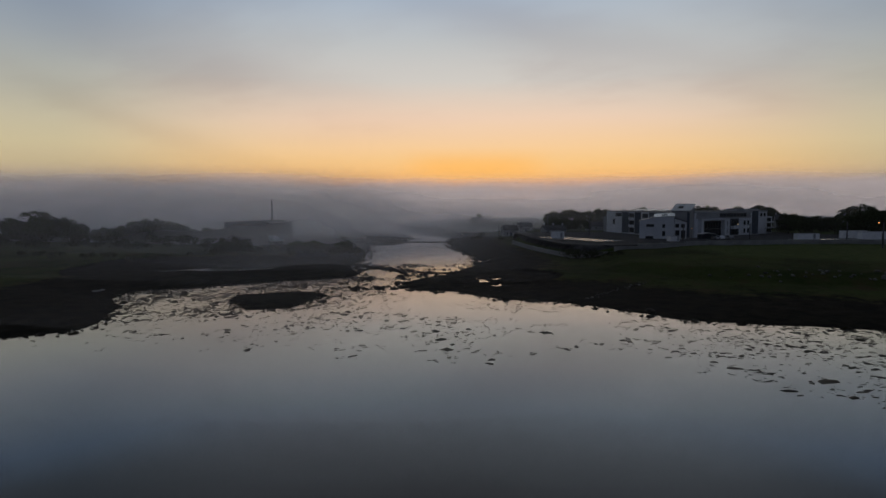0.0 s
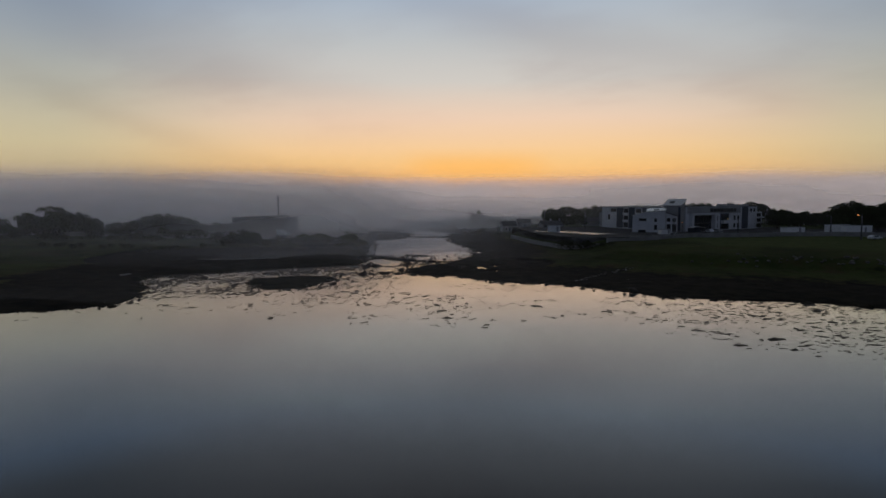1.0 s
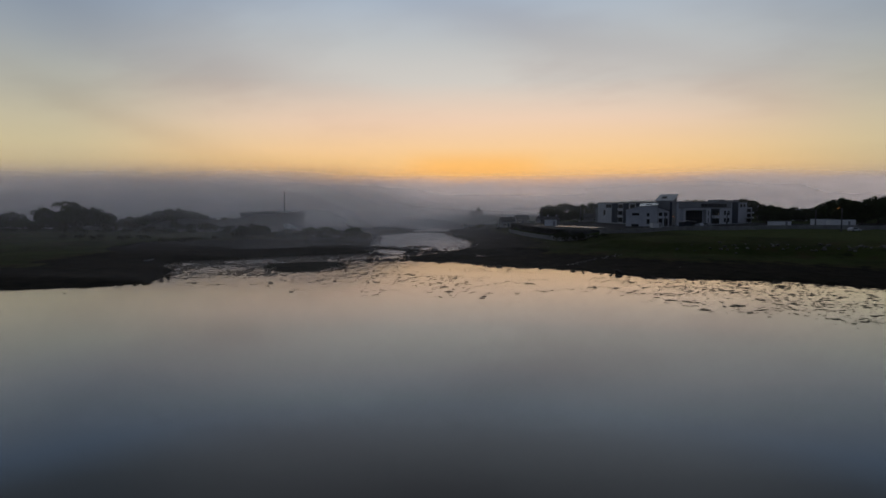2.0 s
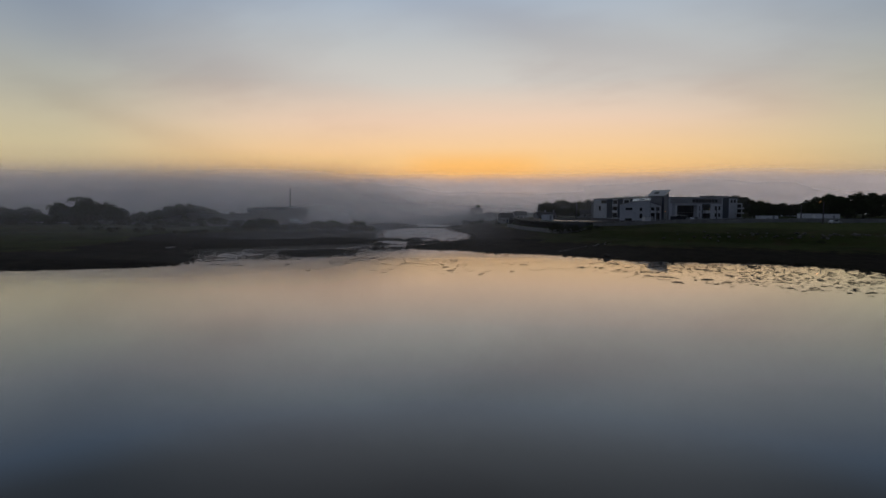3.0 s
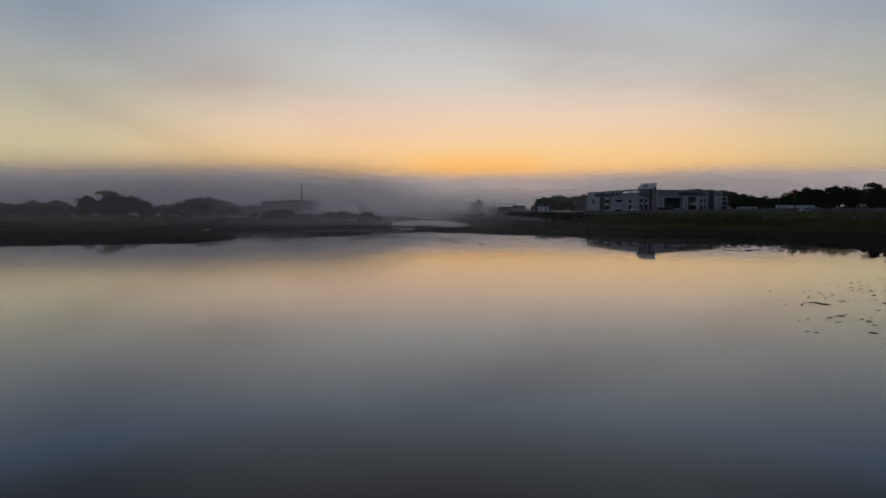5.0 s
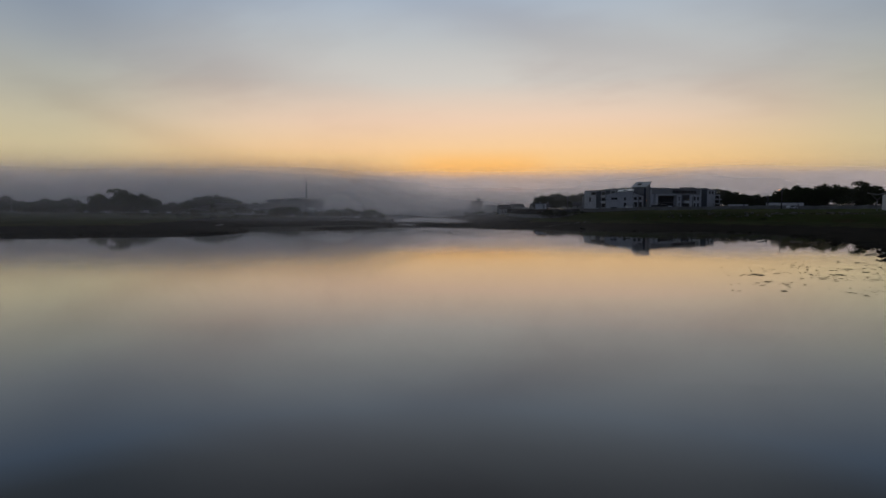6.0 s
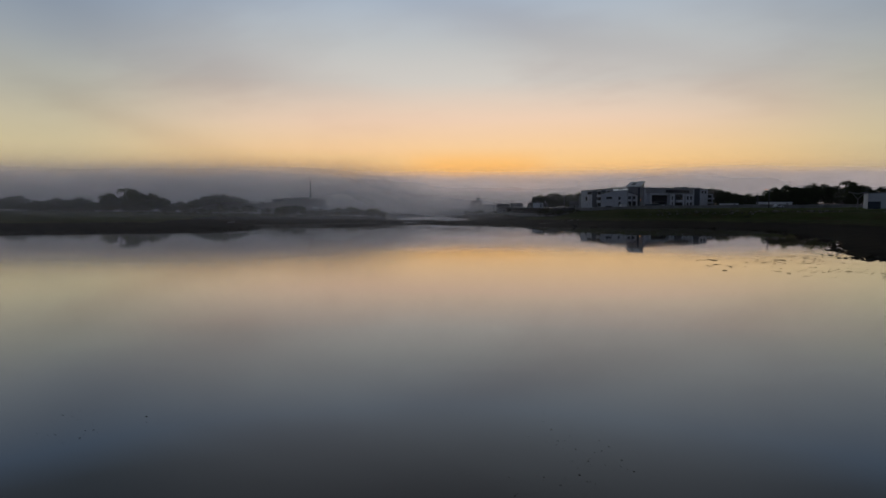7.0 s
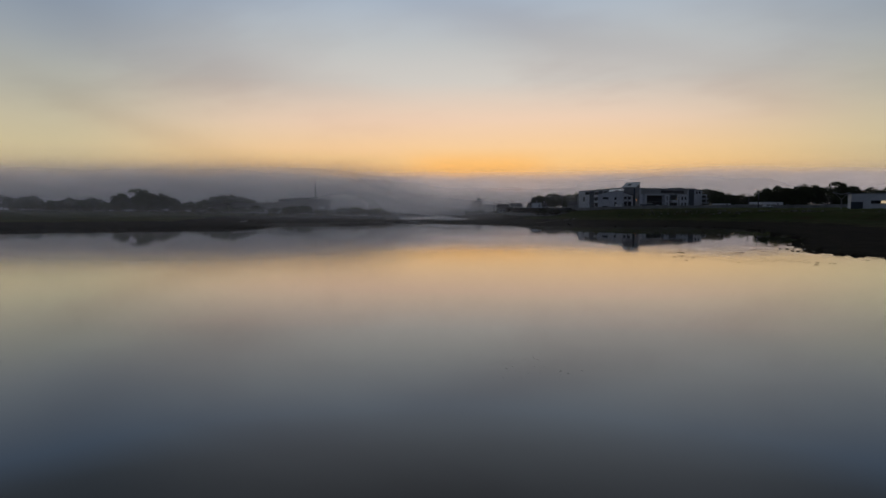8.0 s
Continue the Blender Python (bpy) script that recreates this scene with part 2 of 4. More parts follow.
STONE = surface("pale_granite", (0.07, 0.068, 0.062), (0.17, 0.165, 0.155), 0.9, scale=1.2, fine=8, bump=0.7, depth=0.06, random_tone=0.3)
WETROCK = surface("wet_dark_rock", (0.012, 0.011, 0.010), (0.035, 0.033, 0.028), 0.7, scale=1.5, fine=9, bump=0.7, depth=0.05, spec=0.2)
WEED = surface("brown_seaweed", (0.008, 0.007, 0.004), (0.024, 0.020, 0.010), 0.7, scale=0.8, fine=9, bump=0.8, depth=0.04, spec=0.2)
BARK = surface("dark_bark", (0.025, 0.02, 0.015), (0.06, 0.048, 0.036), 0.95, scale=2, fine=12, bump=0.8)
STEEL = surface("galvanised_steel", (0.06, 0.062, 0.066), (0.11, 0.112, 0.115), 0.7, 0.2, scale=1.5, fine=15, bump=0.05)
LEAF = leaf_material("dark_summer_leaves", (0.022, 0.034, 0.012), (0.055, 0.075, 0.024))
SCRUB = leaf_material("scrub_leaves", (0.022, 0.028, 0.012), (0.055, 0.060, 0.024))
TURF = leaf_material("rough_grass", (0.035, 0.048, 0.014), (0.08, 0.085, 0.03))
AMBER = glow_material("sodium_lamp_glow", (1.0, 0.36, 0.10), 4.0)


# ---------------------------------------------------------------- mesh helpers
def mesh_of(name, bm, mat, smooth=False):
    me = bpy.data.meshes.new(name)
    bm.to_mesh(me)
    bm.free()
    me.materials.append(mat)
    if smooth:
        for p in me.polygons:
            p.use_smooth = True
    return me


def part(name, bm, mat, parent, label="", smooth=False):
    ob = new(name, mesh_of(name, bm, mat, smooth))
    ob.parent = parent
    if label:
        ob["label"] = label
    return ob


def box(bm, x0, x1, y0, y1, z0, z1, bevel=0.0):
    """A box between two corners, with softened edges where bevel is given."""
    v = [bm.verts.new((x, y, z)) for z in (z0, z1) for y in (y0, y1) for x in (x0, x1)]
    f = [bm.faces.new([v[i] for i in q]) for q in ((0, 2, 3, 1), (4, 5, 7, 6), (0, 1, 5, 4), (2, 6, 7, 3), (0, 4, 6, 2), (1, 3, 7, 5))]
    if bevel:
        edges = list({e for q in f for e in q.edges})
        bmesh.ops.bevel(bm, geom=edges, offset=bevel, segments=1, affect="EDGES")
    return bm


def boxed(*dims, bevel=0.0):
    return box(bmesh.new(), *dims, bevel=bevel)


def prism(points, y0, y1):
    """A solid whose outline in x and z runs from y0 to y1."""
    bm = bmesh.new()
    a = [bm.verts.new((x, y0, z)) for x, z in points]
    b = [bm.verts.new((x, y1, z)) for x, z in points]
    bm.faces.new(a)
    bm.faces.new(b[::-1])
    k = len(points)
    for i in range(k):
        bm.faces.new((a[i], b[i], b[(i + 1) % k], a[(i + 1) % k]))
    bmesh.ops.recalc_face_normals(bm, faces=bm.faces)
    return bm


def rod(bm, p, q, r0, r1, sides=8):
    """A tapered rod from p to q."""
    p, q = Vector(p), Vector(q)
    turn = (q - p).to_track_quat("Z", "Y").to_matrix()
    rings = []
    for c, r in ((p, r0), (q, r1)):
        rings.append([bm.verts.new(c + turn @ Vector((r * math.cos(2 * math.pi * i / sides), r * math.sin(2 * math.pi * i / sides), 0))) for i in range(sides)])
    for i in range(sides):
        j = (i + 1) % sides
        bm.faces.new((rings[0][i], rings[0][j], rings[1][j], rings[1][i]))
    bm.faces.new(rings[0][::-1])
    bm.faces.new(rings[1])
    return bm


def thing(name, m, label, category, group="", kind=""):
    ob = new(name)
    ob.empty_display_size = 0.5
    ob.matrix_world = m
    return tagged(ob, label, category, group, kind)


# ---------------------------------------------------------------- the lie of the land
RIGHT_LAND = [(3000, -60), (300, -40), (90, -24), (60, -20), (47, -15), (44, -8), (46, 1), (52, 11), (60, 24), (68, 44), (72, 62), (72, 77),
              (63, 85.5), (55.8, 87.7), (46.7, 89.5), (40.8, 91.7), (35.4, 96), (32.3, 100.7), (27.7, 105.3), (22.8, 110.9), (12.6, 113.8),
              (7.5, 118.8), (1.9, 126), (-5.3, 127), (-10, 134), (-9, 142), (-6, 150), (0, 156), (2.5, 161), (9, 180), (10.9, 212),
              (4, 254), (3, 293), (6, 340), (-8, 374), (-35, 430), (-40, 3000), (3000, 3000)]
LEFT_LAND = [(-3000, -40), (-260, 30), (-160, 58), (-110, 70), (-86, 75), (-61, 81), (-53, 86), (-53.4, 91.8), (-56.7, 100), (-58.3, 107.5),
             (-64.6, 116), (-66.8, 128), (-60, 130.4), (-50, 137), (-39, 144), (-31, 147), (-24, 152), (-22, 160), (-27, 176), (-27, 191),
             (-29, 239), (-34.6, 278), (-22, 281), (-19, 310), (-18, 347), (-25, 385), (-60, 440), (-70, 3000), (-3000, 3000)]
BAR = [(-41, 113), (-41.5, 121), (-34, 125), (-27, 127), (-23, 120), (-25, 112), (-27, 106), (-34, 104.5)]
WEIR = [(-29, 190), (-14, 171), (-4, 163.5), (5, 162), (5, 158), (-4, 158.5), (-14, 165.5), (-29, 184)]
SILL = [(-24, 299), (5, 295), (5, 299), (-24, 304)]
APRON = [(34, 264), (36, 238), (40, 210), (44, 192), (55, 194.5), (90, 206.5), (118, 207.5), (141, 203.5), (190, 199.5), (235, 195.5), (240, 262), (165, 265),
         (165, 305), (60, 305), (36, 300)]
FAR_SHORE = [(-3000, -420), (-300, -460), (200, -440), (3000, -500), (3000, -3000), (-3000, -3000)]


def inland(px, py, outline):
    """Metres from the outline: above 0 within it."""
    best = np.full(px.shape, 1e9)
    inside = np.zeros(px.shape, bool)
    for (ax, ay), (bx, by) in zip(outline, outline[1:] + outline[:1]):
        dx, dy = bx - ax, by - ay
        t = np.clip(((px - ax) * dx + (py - ay) * dy) / (dx * dx + dy * dy), 0, 1)
        best = np.minimum(best, np.hypot(px - ax - t * dx, py - ay - t * dy))
        inside ^= ((ay > py) != (by > py)) & (px < dx * (py - ay) / (dy if dy else 1e-9) + ax)
    return np.where(inside, best, -best)


rng = np.random.default_rng(7)
LATTICE = rng.random((256, 256))


def rough_noise(px, py, size, octaves=4):
    """Smooth value noise between -1 and 1."""
    total, amp, norm = np.zeros(px.shape), 1.0, 0.0
    for o in range(octaves):
        u, v = px / size * 2 ** o + 17.3 * o, py / size * 2 ** o + 5.1 * o
        i, j = np.floor(u).astype(int), np.floor(v).astype(int)
        fu, fv = u - i, v - j
        fu, fv = fu * fu * (3 - 2 * fu), fv * fv * (3 - 2 * fv)
        g = lambda a, b: LATTICE[a % 256, b % 256]
        total += amp * ((g(i, j) * (1 - fu) + g(i + 1, j) * fu) * (1 - fv) + (g(i, j + 1) * (1 - fu) + g(i + 1, j + 1) * fu) * fv)
        norm += amp
        amp *= 0.5
    return total / norm * 2 - 1


def smooth(v, a, b):
    t = np.clip((v - a) / (b - a), 0, 1)
    return t * t * (3 - 2 * t)


def relief(px, py):
    """Ground height and how far from mud to grass it is, over arrays of places."""
    px, py = np.asarray(px, float), np.asarray(py, float)
    jag = 1.1 * rough_noise(px, py, 7, 4)
    right = inland(px, py, RIGHT_LAND)
    left = inland(px, py, LEFT_LAND)
    # tidal creek and puddles cut into the banks
    creek = (np.hypot((px + 63) / 15, (py - 171 - 0.12 * (px + 63)) / 6.5) - 1) * 6.5 + 3.2 * rough_noise(px * 0.35, py * 1.3, 3, 3)
    left = np.minimum(left, np.where(np.hypot(px + 63, py - 171) < 40, creek, left))
    for cx, cy, rx, ry in ((12.0, 147, 3.6, 6.5), (11.5, 197, 3.0, 5.0)):
        puddle = (np.hypot((px - cx) / rx, (py - cy) / ry) - 1) * 2.6 + 1.0 + 6.5 * rough_noise(px, py * 0.55, 1.9, 2)
        right = np.minimum(right, np.where(np.hypot(px - cx, py - cy) < 17, puddle, right))
    right, left = right + jag, left + jag
    h_right = np.interp(right, [-30, -6, -1, 0, 3, 10, 25, 38, 46, 70, 110, 250, 500, 1500], [-3, -1, -0.25, 0.0, 0.3, 0.75, 1.3, 1.9, 3.7, 4.4, 5.0, 5.4, 7, 16])
    h_left = np.interp(left, [-30, -6, -1, 0, 2, 8, 15, 30, 80, 200, 500, 1500], [-3, -1, -0.25, 0.0, 0.45, 1.0, 1.4, 1.8, 2.5, 4, 6, 16])
    bar = inland(px, py, BAR) + 1.6 * jag
    weir = inland(px, py, WEIR) + 0.7 * jag
    sill = inland(px, py, SILL) + 0.5 * jag
    low = np.interp(np.maximum(np.maximum(bar, weir), sill), [-20, -1, 0, 2, 6], [-3, -0.25, 0.0, 0.3, 0.5])
    far = np.interp(inland(px, py, FAR_SHORE), [-40, 0, 60, 400], [-3, 0, 5, 12])
    h = np.maximum(np.maximum(h_right, h_left), np.maximum(low, far))
    lump = np.clip(h, 0, 3) / 3
    h = h + lump * (0.28 * rough_noise(px, py, 14, 4) + 0.5 * rough_noise(px + 90, py, 60, 2)) + np.clip(h * 3, 0, 1) * 0.12 * rough_noise(px, py, 2.5, 2)
    zone = np.clip(np.maximum(np.interp(right, [8, 22, 45, 64, 76], [0, 0.45, 1, 1, 2]), np.interp(left, [14, 24, 40], [0, 0.5, 1])), 0, 2)
    # made ground round the apartments, held up by the boundary wall
    yard = inland(px, py, APRON)
    level = smooth(yard, 0, 4)
    return h * (1 - level) + 5.0 * level, np.where(yard > 0, 2 + smooth(yard, 0, 3), zone)


def ground_at(x, y):
    return float(relief(np.array([x]), np.array([y]))[0][0])


def spread(*runs):
    """Grid lines: (start, end, step) one after another."""
    vals = []
    for a, b, s in runs:
        vals.extend(np.arange(a, b, s))
    return np.array(vals + [runs[-1][1]])


def build_ground():
    xs = spread((-3000, -800, 220), (-800, -300, 40), (-300, -130, 6), (-130, 110, 0.9), (110, 240, 3), (240, 600, 20), (600, 3000, 200))
    ys = spread((-3000, -600, 300), (-600, -60, 30), (-60, -22, 3), (-22, 60, 1.3), (60, 200, 0.9), (200, 320, 2.0), (320, 500, 6), (500, 900, 25), (900, 3000, 210))
    gx, gy = np.meshgrid(xs, ys)
    h, zone = relief(gx.ravel(), gy.ravel())
    nx, ny = len(xs), len(ys)
    co = np.stack([gx.ravel(), gy.ravel(), h], 1)
    i = (np.arange(ny - 1)[:, None] * nx + np.arange(nx - 1)[None, :]).ravel()
    quads = np.stack([i, i + 1, i + nx + 1, i + nx], 1)
    me = bpy.data.meshes.new("ground")
    me.from_pydata(co.tolist(), [], quads.tolist())
    a = me.attributes.new("zone", "FLOAT", "POINT")
    a.data.foreach_set("value", zone.astype(np.float32))
    for p in me.polygons:
        p.use_smooth = True
    me.materials.append(GROUND)
    tagged(new("ground", me), "dark grassy river banks with muddy weed-covered edges", "ground", kind="structure")


build_ground()
bm = bmesh.new()
bm.faces.new([bm.verts.new(c) for c in ((-3000, -3000, 0), (3000, -3000, 0), (3000, 3000, 0), (-3000, 3000, 0))])
tagged(new("water", mesh_of("water", bm, WATER)), "still grey river water mirroring the dawn sky", "water", kind="structure")


# ---------------------------------------------------------------- mist
def mist_field(x, y, z):
    """Thickness of the mist per metre."""
    wav = rough_noise(x + 0.3 * y, 5.0 * y + 0.6 * z, 240, 2)
    left = 0.0125 * smooth(-x, 5, 70) * (0.05 * smooth(y, 60, 110) + 0.95 * smooth(y, 165, 262)) * np.exp(-(z / (24 + 6 * wav)) ** 2)
    river = 0.0065 * np.exp(-((x + 16) / 56) ** 2) * smooth(y, 225, 320) * np.exp(-(z / (12 + 4 * wav)) ** 2)
    river = river + 0.0085 * smooth(y, 290, 370) * np.exp(-((x - 30) / 90) ** 2) * np.exp(-(z / (15 + 4 * wav)) ** 2)
    river = river + 0.010 * np.exp(-((x + 44) / 22) ** 2) * np.exp(-((y - 192) / 26) ** 2) * np.exp(-(z / 10) ** 2)
    haze = 0.0007 * (1 - 0.4 * smooth(x, 50, 120)) * smooth(y, 120, 260) * np.exp(-(z / 25) ** 2)
    haze = haze + 0.0022 * smooth(x, 40, 100) * smooth(y, 285, 340) * np.exp(-(z / 22) ** 2)
    thin = 1 - 0.5 * np.exp(-((x - 40) / 240) ** 2)
    top = 35 + 4.5 * smooth(np.abs(x - 40), 60, 320) + 1.5 * wav
    bank = (0.005 * smooth(y, 330, 560) + 0.018 * smooth(y, 600, 640) * thin) * np.exp(-(z / top) ** 4)
    bank = bank + 0.035 * smooth(-x, 30, 150) * smooth(y, 280, 318) * (1 - smooth(y, 350, 380)) * np.exp(-(z / (26 + 3 * wav)) ** 2)
    slit = 1 - 0.6 * np.exp(-((x - 60) / 90) ** 2) * np.exp(-((z - 26) / 2.5) ** 2) * smooth(y, 480, 520)
    low = (0.0022 * smooth(y, 5, 40) + 0.0030 * smooth(y, 110, 160)) * smooth(-x, -50, 10) * (1 - smooth(y, 260, 330)) * np.exp(-(z / 4.2) ** 2)
    return (left + river + haze + low) * (0.8 + 0.4 * wav) + bank * slit


def mist_sheet(y, depth, x0, x1, top):
    """One drifting layer of mist that stands for a stretch of that depth."""
    nx, nz = int((x1 - x0) / 8), int(top / 1.5)
    gx, gz = np.meshgrid(np.linspace(x0, x1, nx), np.linspace(-0.5, top, nz))
    gx, gz = gx.ravel(), gz.ravel()
    gy = y + min(depth * 0.35, 7.0) * rough_noise(gx, np.full(gx.shape, y * 3.1), 60, 2) + gz * 0.25
    dens = mist_field(gx, np.full(gx.shape, float(y)), gz) * depth
    dens *= smooth(gz, top, top * 0.75) * smooth(gx, x0, x0 + 60) * smooth(gx, x1, x1 - 60)
    me = bpy.data.meshes.new("mist_bank")
    i = (np.arange(nz - 1)[:, None] * nx + np.arange(nx - 1)[None, :]).ravel()
    me.from_pydata(np.stack([gx, gy, gz], 1).tolist(), [], np.stack([i, i + 1, i + nx + 1, i + nx], 1).tolist())
    a = me.attributes.new("thickness", "FLOAT", "POINT")
    a.data.foreach_set("value", dens.astype(np.float32))
    for p in me.polygons:
        p.use_smooth = True
    me.materials.append(MISTY)
    tagged(new("mist_bank", me), "thin grey morning mist drifting over the banks", "mist", "mist over the river", "stuff")


for y, depth in ((20, 32), (52, 32), (85, 30), (115, 24), (138, 22), (159, 20), (179, 20), (200, 22), (223, 24), (248, 26), (275, 28), (304, 30), (335, 34)):
    mist_sheet(y, depth, -420, 330, 40)
for y, depth in ((375, 44), (425, 60), (510, 90), (640, 420)):
    mist_sheet(y, depth, -1500, 1500, 95)


# ---------------------------------------------------------------- trees and scrub
def leaf_cloud(centres, radii, per, size, seed):
    """Many small leaf sprays round some clumps, as one mesh's data."""
    g = np.random.default_rng(seed)
    co, quads = [], []
    for c, r in zip(centres, radii):
        k = int(per * (r / 1.6) ** 2)
        d = g.normal(size=(k, 3))
        d /= np.linalg.norm(d, axis=1)[:, None]
        d[:, 2] = np.where(d[:, 2] < -0.35, -d[:, 2], d[:, 2])
        p = c + d * (r * (0.55 + 0.6 * g.random(k) ** 0.5))[:, None]
        for q in p:
            a = g.normal(size=3)
            a /= np.linalg.norm(a)
            b = np.cross(a, g.normal(size=3))
            b /= np.linalg.norm(b) + 1e-9
            s = size * (0.6 + 0.8 * g.random())
            n = len(co)
            co += [q - a * s, q - b * s * 0.55, q + a * s, q + b * s * 0.55]
            quads.append((n, n + 1, n + 2, n + 3))
    return [tuple(v) for v in co], quads


def make_tree(seed, height=11.0, width=12.0, label="broad dark leafy tree on the misty bank", group="trees on the banks", at=None):
    g = np.random.default_rng(seed)
    root = thing("tree", at, label, "tree", group)
    fork = height * 0.2
    bm = rod(bmesh.new(), (0, 0, -0.4), (0.1, 0, fork), 0.38, 0.26, 9)
    part("trunk", bm, BARK, root, smooth=True)
    centres, radii = [], []
    for i in range(46):
        a = g.random() * 2 * math.pi
        r = 1.2 + 0.8 * g.random()
        if i < 32:      # the dome
            k = math.acos(1 - g.random() * 0.95)
            ring, lift = math.sin(k), math.cos(k)
        else:           # the skirt, down to the hedge
            ring, lift = 0.65 + 0.35 * g.random(), -0.35 * g.random()
        wob = 0.88 + 0.24 * g.random()
        x, y = math.cos(a) * ring * (width / 2 - r * 0.7) * wob, math.sin(a) * ring * (width / 2 - r * 0.7) * wob
        z = height * 0.36 + lift * (height * 0.64 - r) * wob
        centres.append(np.array((x, y, z)))
        radii.append(r)
    for c in centres[:4]:
        bm = rod(bmesh.new(), (0.1, 0, fork * 0.92), tuple(c * 0.92), 0.16, 0.04, 6)
        part("limb", bm, BARK, root, smooth=True)
    co, quads = leaf_cloud(centres, radii, 150, 0.30, seed + 50)
    me = bpy.data.meshes.new("crown")
    me.from_pydata(co, [], quads)
    me.materials.append(LEAF)
    crown = new("crown", me)
    crown.parent = root
    return root


def make_bush(seed, at, label="low dark scrub bush on the grassy bank"):
    g = np.random.default_rng(seed)
    root = thing("bush", at, label, "bush", "scrub on the banks")
    centres, radii = [], []
    for i in range(9):
        a, k = g.random() * 2 * math.pi, g.random() ** 0.5
        centres.append(np.array((math.cos(a) * k * 2.1, math.sin(a) * k * 1.6, 0.5 + (1 - k * 0.6) * 1.3 * g.random())))
        radii.append(0.6 + 0.5 * g.random())
    for c in centres[:4]:
        part("stem", rod(bmesh.new(), (c[0] * 0.3, c[1] * 0.3, -0.3), tuple(c), 0.06, 0.02, 5), BARK, root)
    co, quads = leaf_cloud(centres, radii, 200, 0.17, seed + 20)
    me = bpy.data.meshes.new("foliage")
    me.from_pydata(co, [], quads)
    me.materials.append(SCRUB)
    leaves = new("foliage", me)
    leaves.parent = root
    return root


def stand(x, y, s=1.0, turn=0.0, wide=1.0):
    return pose(x, y, ground_at(x, y) - 0.1, 0, 0, turn) @ Matrix.Diagonal((s * wide, s * wide, s, 1))


def copy_scaled(ob, x, y, s, turn, wide=1.0, label=""):
    c = copy_thing(ob, pose(x, y, ground_at(x, y) - 0.1, 0, 0, turn))
    c.scale = (s * wide, s * wide, s)
    if label:
        c["label"] = label
    return c


TREES = [make_tree(1, at=stand(-170, 253)), make_tree(2, 10.0, 13.0, at=stand(-123, 255)), make_tree(3, 14.8, 20.0, at=stand(211, 252))]
# x, y, scale, width, kind
for k, (x, y, s, wide, kind) in enumerate((
        (-163, 256, 1.0, 1.1, 1), (-178, 258, 0.9, 1.2, 2), (-156, 254, 0.75, 1.2, 0), (-130, 258, 0.92, 1.1, 0), (-116, 257, 0.88, 1.2, 1), (-136, 254, 0.7, 1.2, 1),
        (-109, 256, 0.6, 1.3, 0), (-190, 268, 0.8, 1.3, 0), (-205, 262, 0.75, 1.4, 1), (-222, 270, 0.75, 1.3, 1), (-240, 262, 0.8, 1.3, 0), (-258, 266, 0.85, 1.3, 1),
        (-148, 262, 0.6, 1.5, 1), (-102, 262, 0.6, 1.5, 0), (-94, 266, 0.52, 1.5, 1), (-70, 206, 0.45, 1.5, 0), (-46, 214, 0.45, 1.5, 1), (-37, 222, 0.4, 1.6, 0),
        (-53, 218, 0.4, 1.5, 1), (-78, 212, 0.4, 1.6, 1), (-212, 240, 0.55, 1.6, 0), (-230, 244, 0.6, 1.6, 1), (-200, 246, 0.5, 1.6, 0), (-186, 244, 0.5, 1.6, 1),
        (-92, 270, 0.52, 1.4, 1), (-84, 268, 0.5, 1.3, 0), (-77, 266, 0.46, 1.4, 1), (-99, 272, 0.5, 1.3, 0), (23, 402, 0.74, 0.62, 2), (33, 396, 0.4, 1.6, 1), (58, 312, 0.8, 1.0, 0), (65, 316, 0.7, 1.2, 1), (74, 322, 0.62, 1.4, 0), (38, 352, 0.5, 1.3, 1),
        (157, 272, 0.88, 1.0, 0), (165, 276, 0.78, 1.2, 1), (174, 282, 0.72, 1.3, 0), (184, 286, 0.66, 1.4, 1), (174, 250, 1.04, 1.0, 1), (183, 253, 1.12, 1.0, 0), (191, 254, 1.12, 1.05, 1), (200, 256, 1.20, 1.05, 0), (222, 256, 0.85, 0.9, 2), (223, 256, 1.03, 1.1, 0), (233, 252, 1.07, 1.1, 1), (244, 250, 1.05, 1.2, 0), (255, 252, 1.05, 1.2, 1), (269, 256, 1.10, 1.2, 0), (284, 260, 1.10, 1.2, 1), (190, 290, 0.7, 1.3, 0), (202, 300, 0.7, 1.4, 1), (214, 320, 0.75, 1.3, 0),
        (240, 330, 0.8, 1.3, 1), (150, 372, 1.08, 1.0, 0), (159, 376, 1.2, 1.0, 1), (168, 378, 1.16, 1.0, 0), (196, 374, 1.06, 1.1, 1), (184, 380, 1.04, 1.1, 0), (70, 376, 1.0, 1.1, 1), (79, 371, 1.04, 1.2, 0), (90, 374, 1.02, 1.2, 1), (101, 378, 1.06, 1.2, 0), (112, 373, 1.03, 1.2, 1), (124, 377, 1.08, 1.2, 0), (136, 374, 1.02, 1.2, 1), (168, 340, 1.2, 1.3, 1), (184, 346, 1.2, 1.3, 0), (250, 360, 1.3, 1.3, 1), (275, 350, 1.3, 1.3, 0), (280, 260, 0.95, 1.3, 0))):
    copy_scaled(TREES[kind], x, y, s, 53.0 * k, wide)

